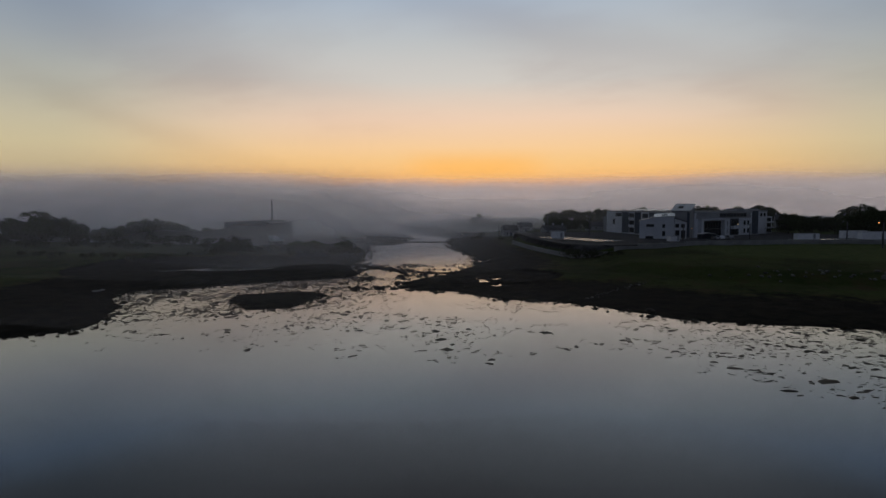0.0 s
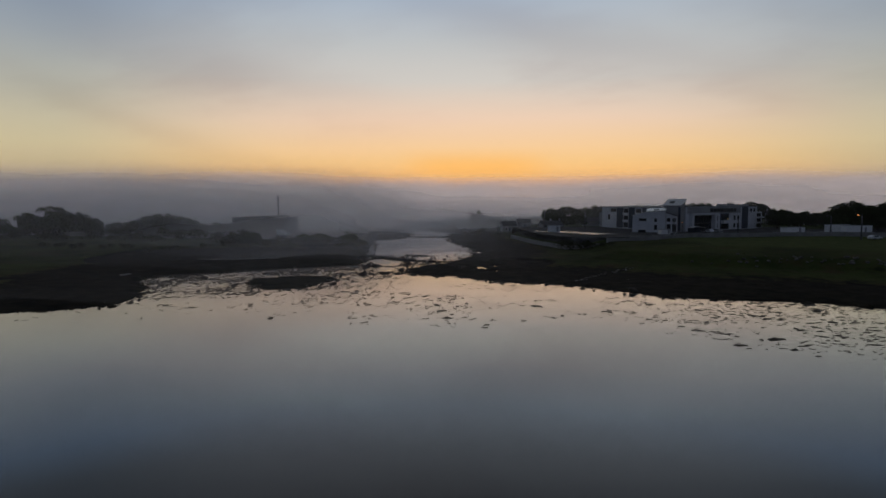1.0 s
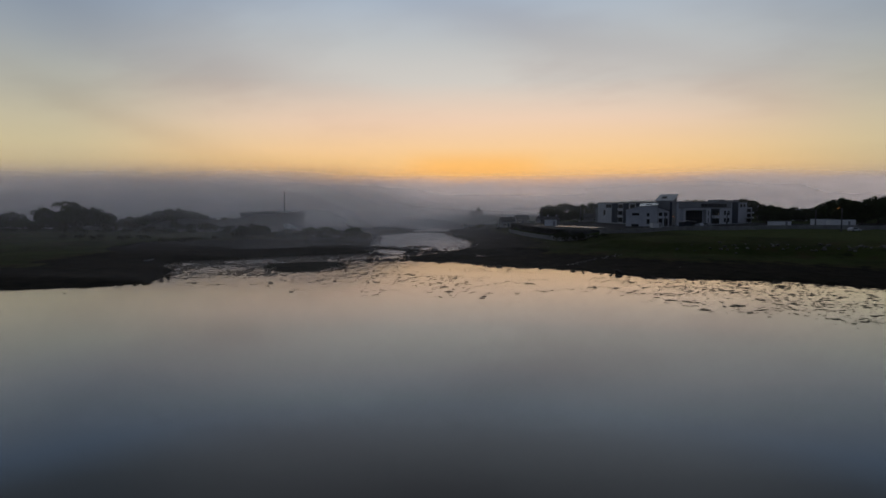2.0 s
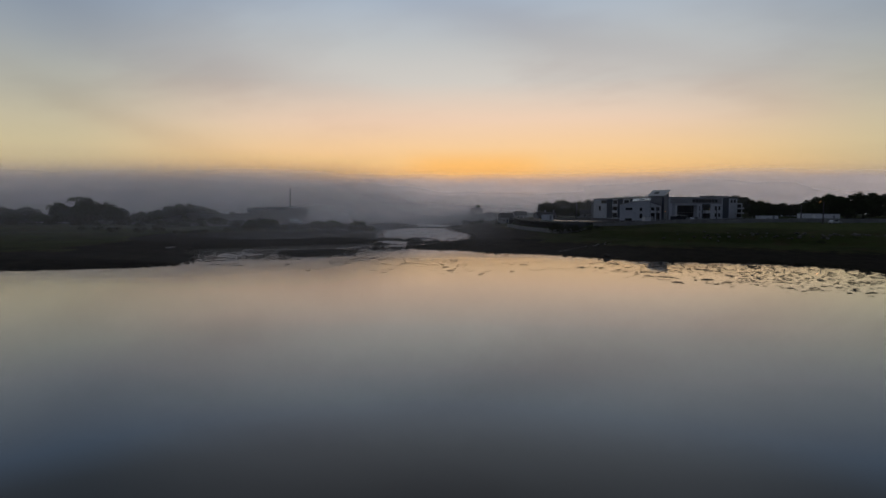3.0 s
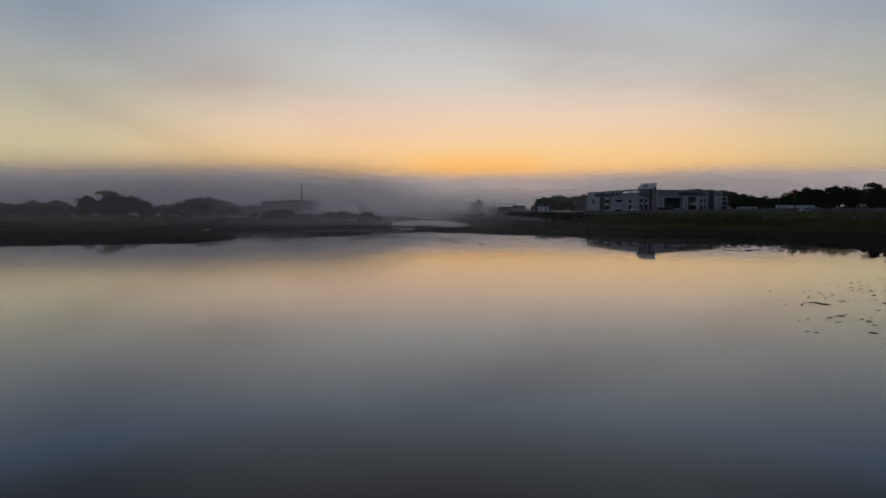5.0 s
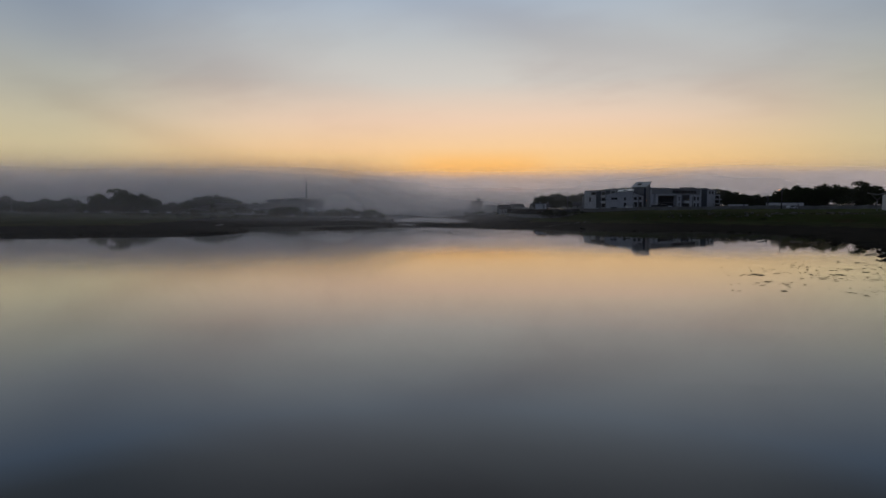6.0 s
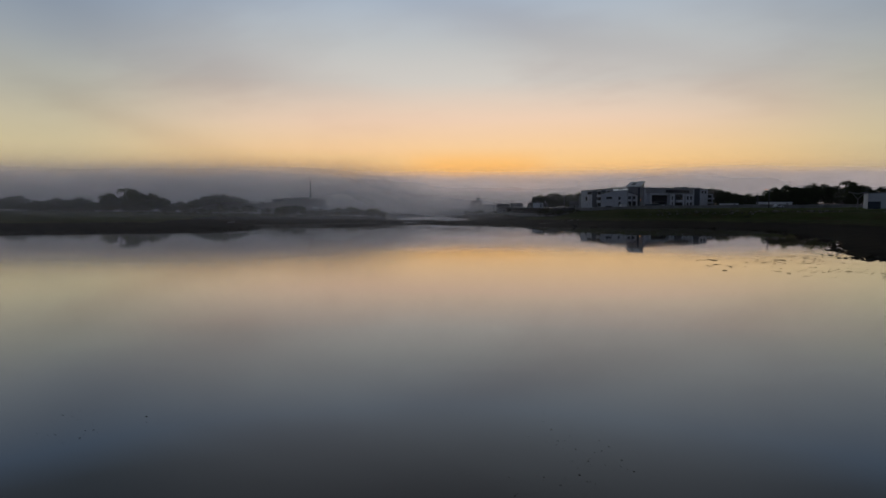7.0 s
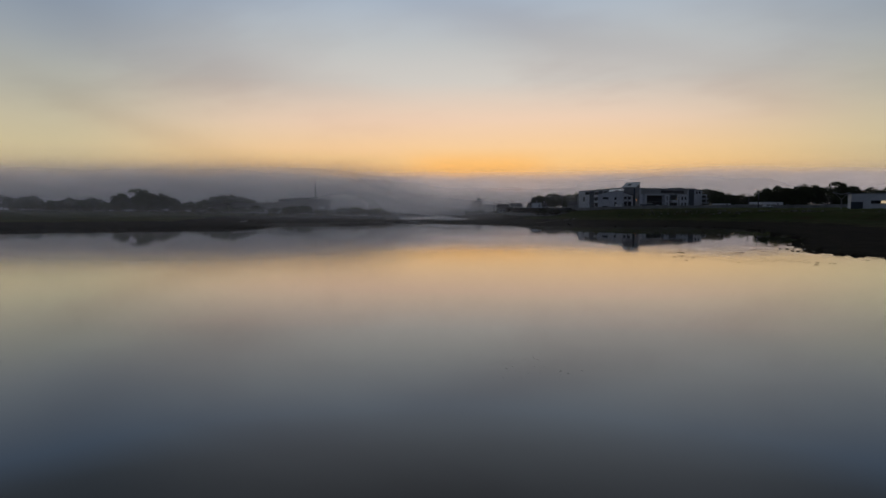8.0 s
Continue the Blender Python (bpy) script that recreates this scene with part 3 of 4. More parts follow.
BUSHES = [make_bush(5, stand(43.5, 185, 1.75)), make_bush(6, stand(-110, 184, 1.0))]
for k, (x, y, s) in enumerate((
        (40.5, 186, 1.4), (46.5, 184, 1.4), (50, 182, 0.9), (53.5, 180, 0.7), (-126, 186, 0.9), (-119, 183, 1.1), (-103, 185, 1.0), (-96, 183, 0.9), (-89, 185, 1.1),
        (-134, 190, 0.8), (-82, 196, 0.9), (-76, 201, 1.6), (-64, 203, 1.5), (-58, 206, 1.7), (-52, 204, 1.7), (-47, 209, 1.8), (-44, 206, 1.6), (-38, 205, 1.8), (-34, 210, 1.6),
        (-31, 216, 1.4), (-50, 198, 0.8), (-90, 225, 1.2), (-105, 228, 1.1), (-140, 232, 1.3), (-155, 228, 1.2), (-170, 226, 1.1),
        (-185, 230, 1.3), (-200, 226, 1.2), (16, 300, 1.2), (22, 330, 1.4), (14, 345, 1.2), (28, 290, 0.8), (180, 215, 0.9), (186, 213, 0.8),
        (112, 236, 0.7), (-60, 230, 1.1), (-44, 236, 1.2), (-40, 252, 1.4), (-48, 275, 1.5),
        *[(172 + 6.2 * i + (i * 37 % 4), 258 + (i * 53 % 5), 1.3 + 0.1 * (i * 29 % 5)) for i in range(20)], *[(150 + 5.0 * i, 279 + (i * 53 % 7), 1.4 + 0.1 * (i * 29 % 5)) for i in range(10)], *[(-230 + 6.4 * i + (i * 37 % 5), 236 + (i * 53 % 11), 1.5 + 0.1 * (i * 29 % 8)) for i in range(24)], *[(-215 + 7.1 * i + (i * 31 % 5), 214 + (i * 47 % 9), 1.0 + 0.1 * (i * 23 % 6)) for i in range(16)])):
    copy_scaled(BUSHES[k % 2], x, y, s, 71.0 * k)


# ---------------------------------------------------------------- buildings
def window(root, x, z, w, h, y, glass=None, frame_mat=None, mullions=1):
    """A window in a wall that faces -y: frame, reveal sill and panes."""
    f = frame_mat or FRAME
    holder = part("window", box(bmesh.new(), x, x + w, y - 0.02, y + 0.1, z, z + h), glass or GLASS, root)
    bm = bmesh.new()
    t = 0.09
    box(bm, x - t, x, y - 0.07, y + 0.1, z - t, z + h + t)
    box(bm, x + w, x + w + t, y - 0.07, y + 0.1, z - t, z + h + t)
    box(bm, x, x + w, y - 0.07, y + 0.1, z + h, z + h + t)
    box(bm, x, x + w, y - 0.10, y + 0.1, z - t, z)
    for i in range(mullions):
        c = x + w * (i + 1) / (mullions + 1)
        box(bm, c - 0.03, c + 0.03, y - 0.05, y + 0.08, z, z + h)
    part("frame", bm, f, holder)
    return holder


def apartment_building():
    base = 5.1
    label = "white and slate-blue three-storey apartment building with mono-pitch stair tower"
    root = thing("apartment_building", pose(100, 243, base), label, "building")

    def tilted(x0, x1, y0, y1, z00, z10, z11, z01, thick):
        """A flat roof slab whose corners stand at their own heights."""
        bm = bmesh.new()
        c = ((x0, y0, z00), (x1, y0, z10), (x1, y1, z11), (x0, y1, z01))
        v = [bm.verts.new(q) for q in c] + [bm.verts.new((q[0], q[1], q[2] - thick)) for q in c]
        for q in ((0, 1, 2, 3), (7, 6, 5, 4), (0, 4, 5, 1), (1, 5, 6, 2), (2, 6, 7, 3), (3, 7, 4, 0)):
            bm.faces.new([v[i] for i in q])
        return bm

    # west wing: a long front that runs away to the north
    west = part("west_wing", boxed(0, 54, 0, 12, -1.5, 10.1), RENDER, root)
    west.matrix_local = pose(-18.0, 57, 0, 0, 0, -77.8)
    part("parapet", boxed(-0.15, 54.1, -0.15, 12.1, 10.1, 10.5), GREYREND, west)
    part("lean_to", prism([(-5, -1.5), (0, -1.5), (0, 8.6), (-5, 7.2)], 1, 9), GREYREND, west)
    for x0, x1 in ((15.5, 21.6), (27.0, 32.2), (39, 44.5)):
        part("cladding", boxed(x0, x1, -0.2, 0.0, 0.3, 9.9), PANEL, west, "slate-blue cladding bay")
    for z in (0.7, 3.9, 7.2):
        window(west, 22.2, z, 4.0, 2.1, 0, mullions=2)
        window(west, 33.4, z, 4.4, 2.1, 0, mullions=2)
        window(west, 46.0, z, 3.0, 2.0, 0)
    window(west, 6.6, 4.0, 1.9, 2.4, 0, mullions=0)
    window(west, 9.2, 7.9, 5.6, 1.5, 0, mullions=3)
    for z in (3.1, 6.4):
        part("balcony", boxed(21.8, 26.8, -0.45, 0, z, z + 1.1), RENDER, west, "white balcony front")
        part("balcony", boxed(33.0, 38.2, -0.45, 0, z, z + 1.1), RENDER, west, "white balcony front")
    for x0 in (24, 34, 44):
        part("roof_hood", tilted(x0, x0 + 6, -0.5, 5.0, 10.7, 10.7, 11.4, 11.4, 0.25), ZINC, west, "pale metal roof hood")
    # stair tower with its mono-pitch roof rising away from the river
    tower = part("stair_tower", prism([(0, -1.5), (5.5, -1.5), (5.5, 13.2), (0, 10.9)], 0, 7.0), GREYREND, root)
    tower.matrix_local = pose(-7.1, 0.0, 0, 0, 0, -40) @ pose(0, 0, 0, 0, 0, 90) @ Matrix.Translation((0, -7.0, 0))
    front = pose(0, 7.0, 0, 0, 0, -90)
    roof = part("roof", tilted(-0.5, 7.5, -0.45, 6.0, 11.0, 11.0, 13.7, 13.7, 0.28), ZINC, tower, "pale metal mono-pitch roof")
    light = part("rooflight", tilted(1.6, 3.6, 1.6, 3.4, 12.0, 12.0, 12.75, 12.75, 0.3), GLASS, tower)
    slot = part("slot_window", boxed(6.0, 6.9, -0.08, 0.0, 0.3, 10.2), PANEL, tower, "tall dark stair window")
    for ob in (roof, light, slot):
        ob.matrix_local = front
    # white gabled block in front
    gable = part("gabled_block", prism([(0, -1.5), (17.4, -1.5), (17.4, 6.4), (13.0, 7.9), (12.9, 8.7), (5.6, 8.2), (0, 6.7)], 0, 8), RENDER, root)
    gable.matrix_local = pose(-21.5, -4.0, 0, 0, 0, -20)
    part("gable_roof", tilted(5.4, 13.1, -0.35, 6.5, 8.45, 8.95, 10.0, 9.6, 0.22), ZINC, gable, "pale metal roof with a rooflight")
    part("rooflight", tilted(8.2, 10.4, 1.8, 3.8, 9.15, 9.3, 9.65, 9.5, 0.3), GLASS, gable)
    part("low_roof", prism([(-0.25, 6.72), (5.6, 8.22), (5.6, 8.44), (-0.25, 6.94)], -0.2, 8.2), ZINC, gable)
    part("side_roof", prism([(12.9, 8.2), (12.9, 7.94), (17.8, 6.3), (17.8, 6.62)], -0.4, 8.2), ROOFDARK, gable)
    part("downpipe", rod(bmesh.new(), (12.95, -0.08, -0.6), (12.95, -0.08, 8.2), 0.07, 0.07, 6), FRAME, gable)
    window(gable, 2.6, 4.6, 2.8, 0.9, 0, mullions=1)
    window(gable, 8.6, 4.2, 0.9, 1.3, 0, mullions=0)
    window(gable, 8.6, 1.0, 1.0, 1.9, 0, mullions=0)
    window(gable, 2.4, -0.5, 2.8, 1.3, 0, mullions=1)
    for x in (13.4, 15.5):
        window(gable, x, 4.4, 1.2, 1.3, 0, mullions=0)
        window(gable, x, 0.2, 1.4, 3.0, 0, mullions=0)
    # east wing: its front runs back to the north-east
    east = part("east_wing", boxed(0, 60, 0, 13, -1.5, 10.1), RENDER, root)
    east.matrix_local = pose(1.6, -1.4, 0, 0, 0, 36.3)
    part("parapet", boxed(-0.1, 60.15, -0.15, 13.1, 10.1, 10.55), GREYREND, east)
    part("upper_band", boxed(1.0, 44.5, -0.12, 0.0, 7.5, 10.0), GREYREND, east)
    # glazed entrance bay with a projecting portal frame
    bm = bmesh.new()
    box(bm, 2.4, 4.0, -1.6, 0, -1.0, 7.4)
    box(bm, 20.4, 22.0, -1.6, 0, -1.0, 7.4)
    box(bm, 2.4, 22.0, -1.6, 0, 6.8, 7.4)
    part("portal_frame", bm, RENDER, east, "white projecting portal frame")
    for i in range(7):
        for j in range(2):
            part("glazing", boxed(4.9 + i * 2.1, 6.86 + i * 2.1, -0.16, 0.0, 0.0 + j * 3.3, 3.1 + j * 3.3), GLASS, east)
    bm = bmesh.new()
    for i in range(8):
        box(bm, 4.76 + i * 2.1, 4.9 + i * 2.1, -0.26, 0, -0.2, 6.5)
    for z in (-0.2, 3.1, 6.4):
        box(bm, 4.76, 19.6, -0.24, 0, z, z + 0.16)
    part("curtain_wall_frame", bm, FRAME, east)
    for z in (0.9, 4.2):
        window(east, 23.5, z, 1.7, 2.0, 0)
    for x0, x1, top in ((27.2, 34.4, 7.3), (46.0, 51.4, 10.4)):
        part("cladding", boxed(x0, x1, -0.18, 0.0, 0.2, top), PANEL, east, "slate-blue cladding bay")
    for z in (0.5, 4.2):
        window(east, 28.0, z, 5.6, 2.4, -0.2, mullions=3)
    part("balcony", boxed(27.6, 33.6, -1.6, 0, 2.8, 4.2), RENDER, east, "white balcony front")
    window(east, 33.0, 4.5, 0.5, 0.6, -0.3, LITGLASS, mullions=0)
    for x in (38.8, 42.0):
        for z in (0.9, 4.4):
            window(east, x, z, 1.5, 1.8, 0, mullions=0)
    for i in range(8):
        window(east, 18.6 + i * 2.8, 8.1, 2.3, 1.4, -0.12)
    for x in (53.5, 56.6):
        window(east, x, 8.0, 1.6, 1.4, 0, mullions=0)
    part("plant_room", boxed(38, 45, 3, 8, 10.5, 11.5), GREYREND, east)
    part("plant_room", boxed(52, 58, 3, 9, 10.5, 11.4), GREYREND, east)
    end = part("end_block", boxed(60, 67, 1.0, 12, -1.5, 7.8), RENDER, east)
    for z in (0.6, 3.0, 5.5):
        window(end, 61.4, z, 4.4, 1.6, 1.0)
    for z in (2.3, 4.8):
        part("balcony", boxed(60.8, 67.2, 0.0, 1.0, z, z + 0.65), RENDER, end, "white balcony front")
    return root


apartment_building()


# ---------------------------------------------------------------- yard, wall and small buildings on the right bank
def slab_strip(name, points, width, mat, label, category, thick=0.12, lift=0.06, kind="structure"):
    """A ribbon of paving that follows the ground along a line."""
    bm = bmesh.new()
    rows = []
    dense = []
    for (ax, ay), (bx, by) in zip(points, points[1:]):
        k = max(2, int(math.hypot(bx - ax, by - ay) / 4))
        dense += [(ax + (bx - ax) * i / k, ay + (by - ay) * i / k) for i in range(k)]
    dense.append(points[-1])
    for i, (x, y) in enumerate(dense):
        a, b = dense[max(i - 1, 0)], dense[min(i + 1, len(dense) - 1)]
        d = Vector((b[0] - a[0], b[1] - a[1])).normalized()
        nrm = Vector((-d.y, d.x)) * width / 2
        z = max(ground_at(x + nrm.x * s, y + nrm.y * s) for s in (-1, 0, 1)) + lift
        rows.append([bm.verts.new((x + nrm.x, y + nrm.y, z)), bm.verts.new((x - nrm.x, y - nrm.y, z)),
                     bm.verts.new((x + nrm.x, y + nrm.y, z - thick - 0.6)), bm.verts.new((x - nrm.x, y - nrm.y, z - thick - 0.6))])
    for p, q in zip(rows, rows[1:]):
        for i, j in ((0, 1), (1, 3), (3, 2), (2, 0)):
            bm.faces.new((p[i], p[j], q[j], q[i]))
    bmesh.ops.recalc_face_normals(bm, faces=bm.faces)
    return tagged(new(name, mesh_of(name, bm, mat)), label, category, kind=kind)


def wall_run(points, height, label):
    """A rendered boundary wall with a coping, one panel between piers."""
    root = thing("boundary_wall", pose(*points[0], ground_at(*points[0])), label, "wall", "", "structure")
    ox, oy, oz = root.location
    for (ax, ay), (bx, by) in zip(points, points[1:]):
        length = math.hypot(bx - ax, by - ay)
        k = max(1, round(length / 9))
        for i in range(k):
            x, y = ax + (bx - ax) * i / k, ay + (by - ay) * i / k
            turn = math.degrees(math.atan2(by - ay, bx - ax))
            z = ground_at(x, y)
            m = pose(x - ox, y - oy, z - oz, 0, 0, turn)
            p = part("wall_panel", boxed(0, length / k - 0.02, -0.14, 0.14, -1.0, height, bevel=0.02), CONCRETE, root)
            p.matrix_local = m
            c = part("coping", boxed(-0.02, length / k, -0.2, 0.2, height + 0.004, height + 0.12, bevel=0.02), CONCRETE, root)
            c.matrix_local = m
            q = part("pier", boxed(-0.22, 0.22, -0.24, 0.24, -1.0, height + 0.25, bevel=0.03), CONCRETE, root)
            q.matrix_local = m


slab_strip("yard", [(44, 252), (52, 236), (62, 219)], 11, PAVING, "pale wet concrete yard below the apartments", "yard", lift=0.08)
slab_strip("yard", [(130, 224), (150, 226), (172, 226)], 10, PAVING, "pale wet concrete yard below the apartments", "yard", lift=0.08)
slab_strip("road", [(38, 300), (39, 240), (44, 206), (56, 199), (88, 210), (118, 212), (160, 209), (230, 203), (300, 196)], 5.5, TARMAC, "narrow tarmac estate road beside the wall", "road")
wall_run([(31, 264), (33, 238), (37, 208), (41, 188), (55, 191), (90, 203), (118, 204), (141, 200), (190, 196), (235, 192)], 1.4, "grey rendered boundary wall with piers and coping")


def site_cabin(x, y, length, turn, height=2.7, label="white flat-roofed site cabin with ribbed sides"):
    root = thing("site_cabin", pose(x, y, ground_at(x, y) + 0.2, 0, 0, turn), label, "cabin", "cabins beside the yard")
    part("body", boxed(0, length, 0, 2.8, -0.4, height, bevel=0.04), CABIN, root)
    part("roof", boxed(-0.1, length + 0.1, -0.1, 2.9, height + 0.004, height + 0.14, bevel=0.03), GREYREND, root)
    for i in range(int(length / 1.2)):
        part("rib", boxed(0.4 + i * 1.2, 0.48 + i * 1.2, -0.05, 0.0, 0.1, height - 0.1), CABIN, root)
    part("door", boxed(length * 0.7, length * 0.7 + 0.9, -0.06, 0.0, 0.0, 2.0), GREYREND, root)
    return root


site_cabin(158, 236, 9, -3)
site_cabin(160, 228, 11, 4, 2.6)
site_cabin(136, 229, 8.5, 2, 1.9)
site_cabin(44, 243, 5.2, -12, 2.4)
site_cabin(83, 218, 3.6, 8, 1.6, "white low service cabin beside the apartments")


def gabled_house(x, y, turn, w, d, eave, ridge, wall, roof_mat, label, chimneys=1, group="houses beyond the river"):
    root = thing("house", pose(x, y, ground_at(x, y) - 0.1, 0, 0, turn), label, "house", group)
    part("wall", prism([(-d / 2, -0.8), (d / 2, -0.8), (d / 2, eave), (0, ridge), (-d / 2, eave)], -w / 2, w / 2), wall, root).matrix_local = pose(0, 0, 0, 0, 0, 90)
    for s in (-1, 1):
        t = 0.18
        sl = part("roof", prism([(s * (d / 2 + 0.35), eave - 0.28), (0, ridge + 0.02), (0, ridge + 0.02 + t), (s * (d / 2 + 0.35), eave - 0.28 + t)], -w / 2 - 0.25, w / 2 + 0.25), roof_mat, root)
        sl.matrix_local = pose(0, 0, 0, 0, 0, 90)
    for i in range(chimneys):
        cx = -w / 2 + 0.5 + (w - 1.0) * (i / max(chimneys - 1, 1))
        part("chimney", boxed(cx - 0.35, cx + 0.35, -0.3, 0.3, ridge - 0.8, ridge + 1.1, bevel=0.03), wall, root)
    k = max(2, int(w / 3))
    for i in range(k):
        cx = -w / 2 + w * (i + 0.5) / k
        for z in ((0.9, 3.4) if eave > 4 else (0.9,)):
            window(root, cx - 0.5, z, 1.0, 1.2, -d / 2, frame_mat=WHITEFRAME, mullions=1)
    part("door", boxed(-0.45, 0.45, -d / 2 - 0.05, -d / 2, 0, 2.05), PANEL, root) if k % 2 == 0 else None
    return root


gabled_house(37, 332, 8, 8, 7, 3.6, 5.8, GREYREND, ROOFDARK, "grey two-storey house with chimneys in the mist", 3)
gabled_house(48, 352, 8, 8, 7, 3.0, 5.0, GREYREND, ROOFDARK, "grey two-storey house in the mist", 2)
gabled_house(56, 304, 12, 11, 7, 2.5, 4.2, GREYREND, ROOFDARK, "long low grey terrace with a dark slate roof", 3)
gabled_house(84, 330, -6, 10, 7, 2.6, 4.6, GREYREND, ROOFDARK, "long low grey terrace with a dark slate roof", 2)
gabled_house(204, 326, 70, 9, 8, 3.6, 6.4, RENDER, ROOFDARK, "white gabled house among dark trees", 1)
gabled_house(190, 332, -20, 11, 8, 4.4, 7.6, GREYREND, ROOFDARK, "grey house with dark slate roof among trees", 2)
gabled_house(226, 330, 10, 12, 8, 4.0, 6.8, GREYREND, ROOFDARK, "grey house with dark slate roof among trees", 1)
gabled_house(-148, 290, 12, 10, 8, 3.4, 6.0, GREYREND, ROOFDARK, "pale bungalow behind misty trees", 1)
gabled_house(-190, 310, -8, 12, 8, 3.4, 6.2, GREYREND, ROOFDARK, "pale bungalow behind misty trees", 2)
gabled_house(-103, 305, 5, 10, 8, 3.4, 5.8, GREYREND, ROOFDARK, "pale bungalow behind misty trees", 1)
gabled_house(-69.5, 249, 24, 5.4, 4.6, 2.2, 4.2, WETROCK, ZINC, "small stone shed with a pale metal roof", 0)


def industrial_hall():
    root = thing("industrial_hall", pose(-89, 290, ground_at(-89, 290) - 0.1, 0, 0, -14), "long dark industrial hall with a flue stack", "hall")
    part("body", prism([(-13, -0.8), (13, -0.8), (13, 7.4), (6, 8.8), (-13, 7.9)], -9, 9), PANEL, root, "dark profiled cladding")
    part("roof", prism([(-13.4, 7.91), (6, 8.82), (13.4, 7.4), (13.4, 7.7), (6, 9.15), (-13.4, 8.25)], -9.4, 9.4), ROOFDARK, root)
    for i in range(5):
        part("roller_door", boxed(-12 + i * 4.9, -8.6 + i * 4.9, -9.08, -9.0, 0, 3.8), FRAME, root)
    flue = part("flue", rod(bmesh.new(), (7.0, 0, 8.0), (7.0, 0, 18.6), 0.38, 0.3, 14), STEEL, root, smooth=True)
    part("flue_cap", rod(bmesh.new(), (7.0, 0, 18.5), (7.0, 0, 19.0), 0.42, 0.42, 14), STEEL, flue)
    part("antenna", rod(bmesh.new(), (8.2, 0, 8.0), (8.2, 0, 13.0), 0.1, 0.06, 6), STEEL, root)


industrial_hall()


def clinic_building():
    """Low white modern block with a dark strip window."""
    root = thing("clinic_building", pose(146, 140, ground_at(152, 142) - 0.2, 0, 0, -30), "low white modern block with a dark strip window", "building")
    part("body", boxed(0, 34, 0, 16, -1.5, 5.4, bevel=0.03), RENDER, root)
    part("parapet", boxed(-0.12, 34.1, -0.12, 16.1, 5.4, 5.7), GREYREND, root)
    # flat dark panel proud of the wall; its colour stands for the recess's shade
    part("porch_panel", boxed(-0.06, 3.6, -0.08, 0.0, 0, 2.6), PANEL, root, "dark flat panel in place of an entrance recess")
    for i in range(9):
        window(root, 6.0 + i * 2.9, 2.0, 2.75, 1.0, 0, LITGLASS if i == 1 else GLASS, mullions=0)
    canopy = part("canopy", prism([(-5.6, 5.9), (-2.9, 5.2), (-0.4, 5.9), (-0.4, 6.1), (-2.9, 5.5), (-5.6, 6.1)], -0.6, 4.0), GREYREND, root, "butterfly canopy on a forked post")
    bm = rod(bmesh.new(), (-2.9, 1.5, -1.0), (-2.9, 1.5, 3.6), 0.22, 0.2, 10)
    rod(bm, (-2.9, 1.5, 3.5), (-4.8, 1.5, 5.7), 0.14, 0.1, 8)
    rod(bm, (-2.9, 1.5, 3.5), (-1.0, 1.5, 5.7), 0.14, 0.1, 8)
    part("forked_post", bm, CONCRETE, canopy)


clinic_building()


def street_lamp(x, y, height, turn, lit=False):
    label = "lit amber street lamp on a tall grey column" if lit else "unlit street lamp on a tall grey column"
    root = thing("street_lamp", pose(x, y, ground_at(x, y), 0, 0, turn), label, "lamp", "street lamps")
    part("column", rod(bmesh.new(), (0, 0, -0.5), (0, 0, height - 0.1), 0.24, 0.17, 10), STEEL, root, smooth=True)
    part("base", rod(bmesh.new(), (0, 0, -0.4), (0, 0, 1.3), 0.3, 0.28, 10), STEEL, root)
    part("arm", rod(bmesh.new(), (0, 0, height - 0.2), (1.1, 0, height), 0.05, 0.04, 8), STEEL, root)
    head = part("lantern", boxed(0.9, 1.7, -0.16, 0.16, height - 0.08, height + 0.08, bevel=0.03), STEEL, root)
    part("lens", boxed(1.1, 1.5, -0.1, 0.1, height - 0.16, height - 0.084, bevel=0.03), AMBER if lit else WHITEFRAME, head)
    return root


street_lamp(134, 182, 8.0, 180, True)
for x, y, h in ((50, 287, 8.4), (63.5, 259, 8.6), (43, 330, 8.6), (37, 365, 8.6), (31, 332, 7.0), (90, 224, 6.0), (150, 222, 7.0), (118, 230, 6.0)):
    street_lamp(x, y, h, 37 * x % 360)
# wall lamp at the apartments' entrance
root = thing("wall_lamp", pose(96.3, 231.5, 9.0), "lit amber wall lamp on a bracket post", "lamp")
part("post", rod(bmesh.new(), (0, 0, -4.2), (0, 0, 0.0), 0.07, 0.05, 8), STEEL, root)
part("globe", rod(bmesh.new(), (0, 0, 0.0), (0, 0, 0.28), 0.13, 0.1, 10), AMBER, root)


def garden_shelter():
    root = thing("bicycle_shelter", pose(99, 229, ground_at(99, 229), 0, 0, 8), "low dark shelter with a pale sloping roof", "shelter")
    for x in (0, 5.6):
        for y in (0, 2.6):
            part("post", boxed(x, x + 0.12, y, y + 0.12, -0.4, 2.0), FRAME, root)
    part("back_panel", boxed(0.0, 5.7, 2.75, 2.8, 0.1, 1.9), PANEL, root)
    part("roof", prism([(-0.3, 2.05), (3.0, 2.5), (6.1, 2.05), (6.1, 2.15), (3.0, 2.62), (-0.3, 2.15)], -0.3, 3.1), ZINC, root)


garden_shelter()


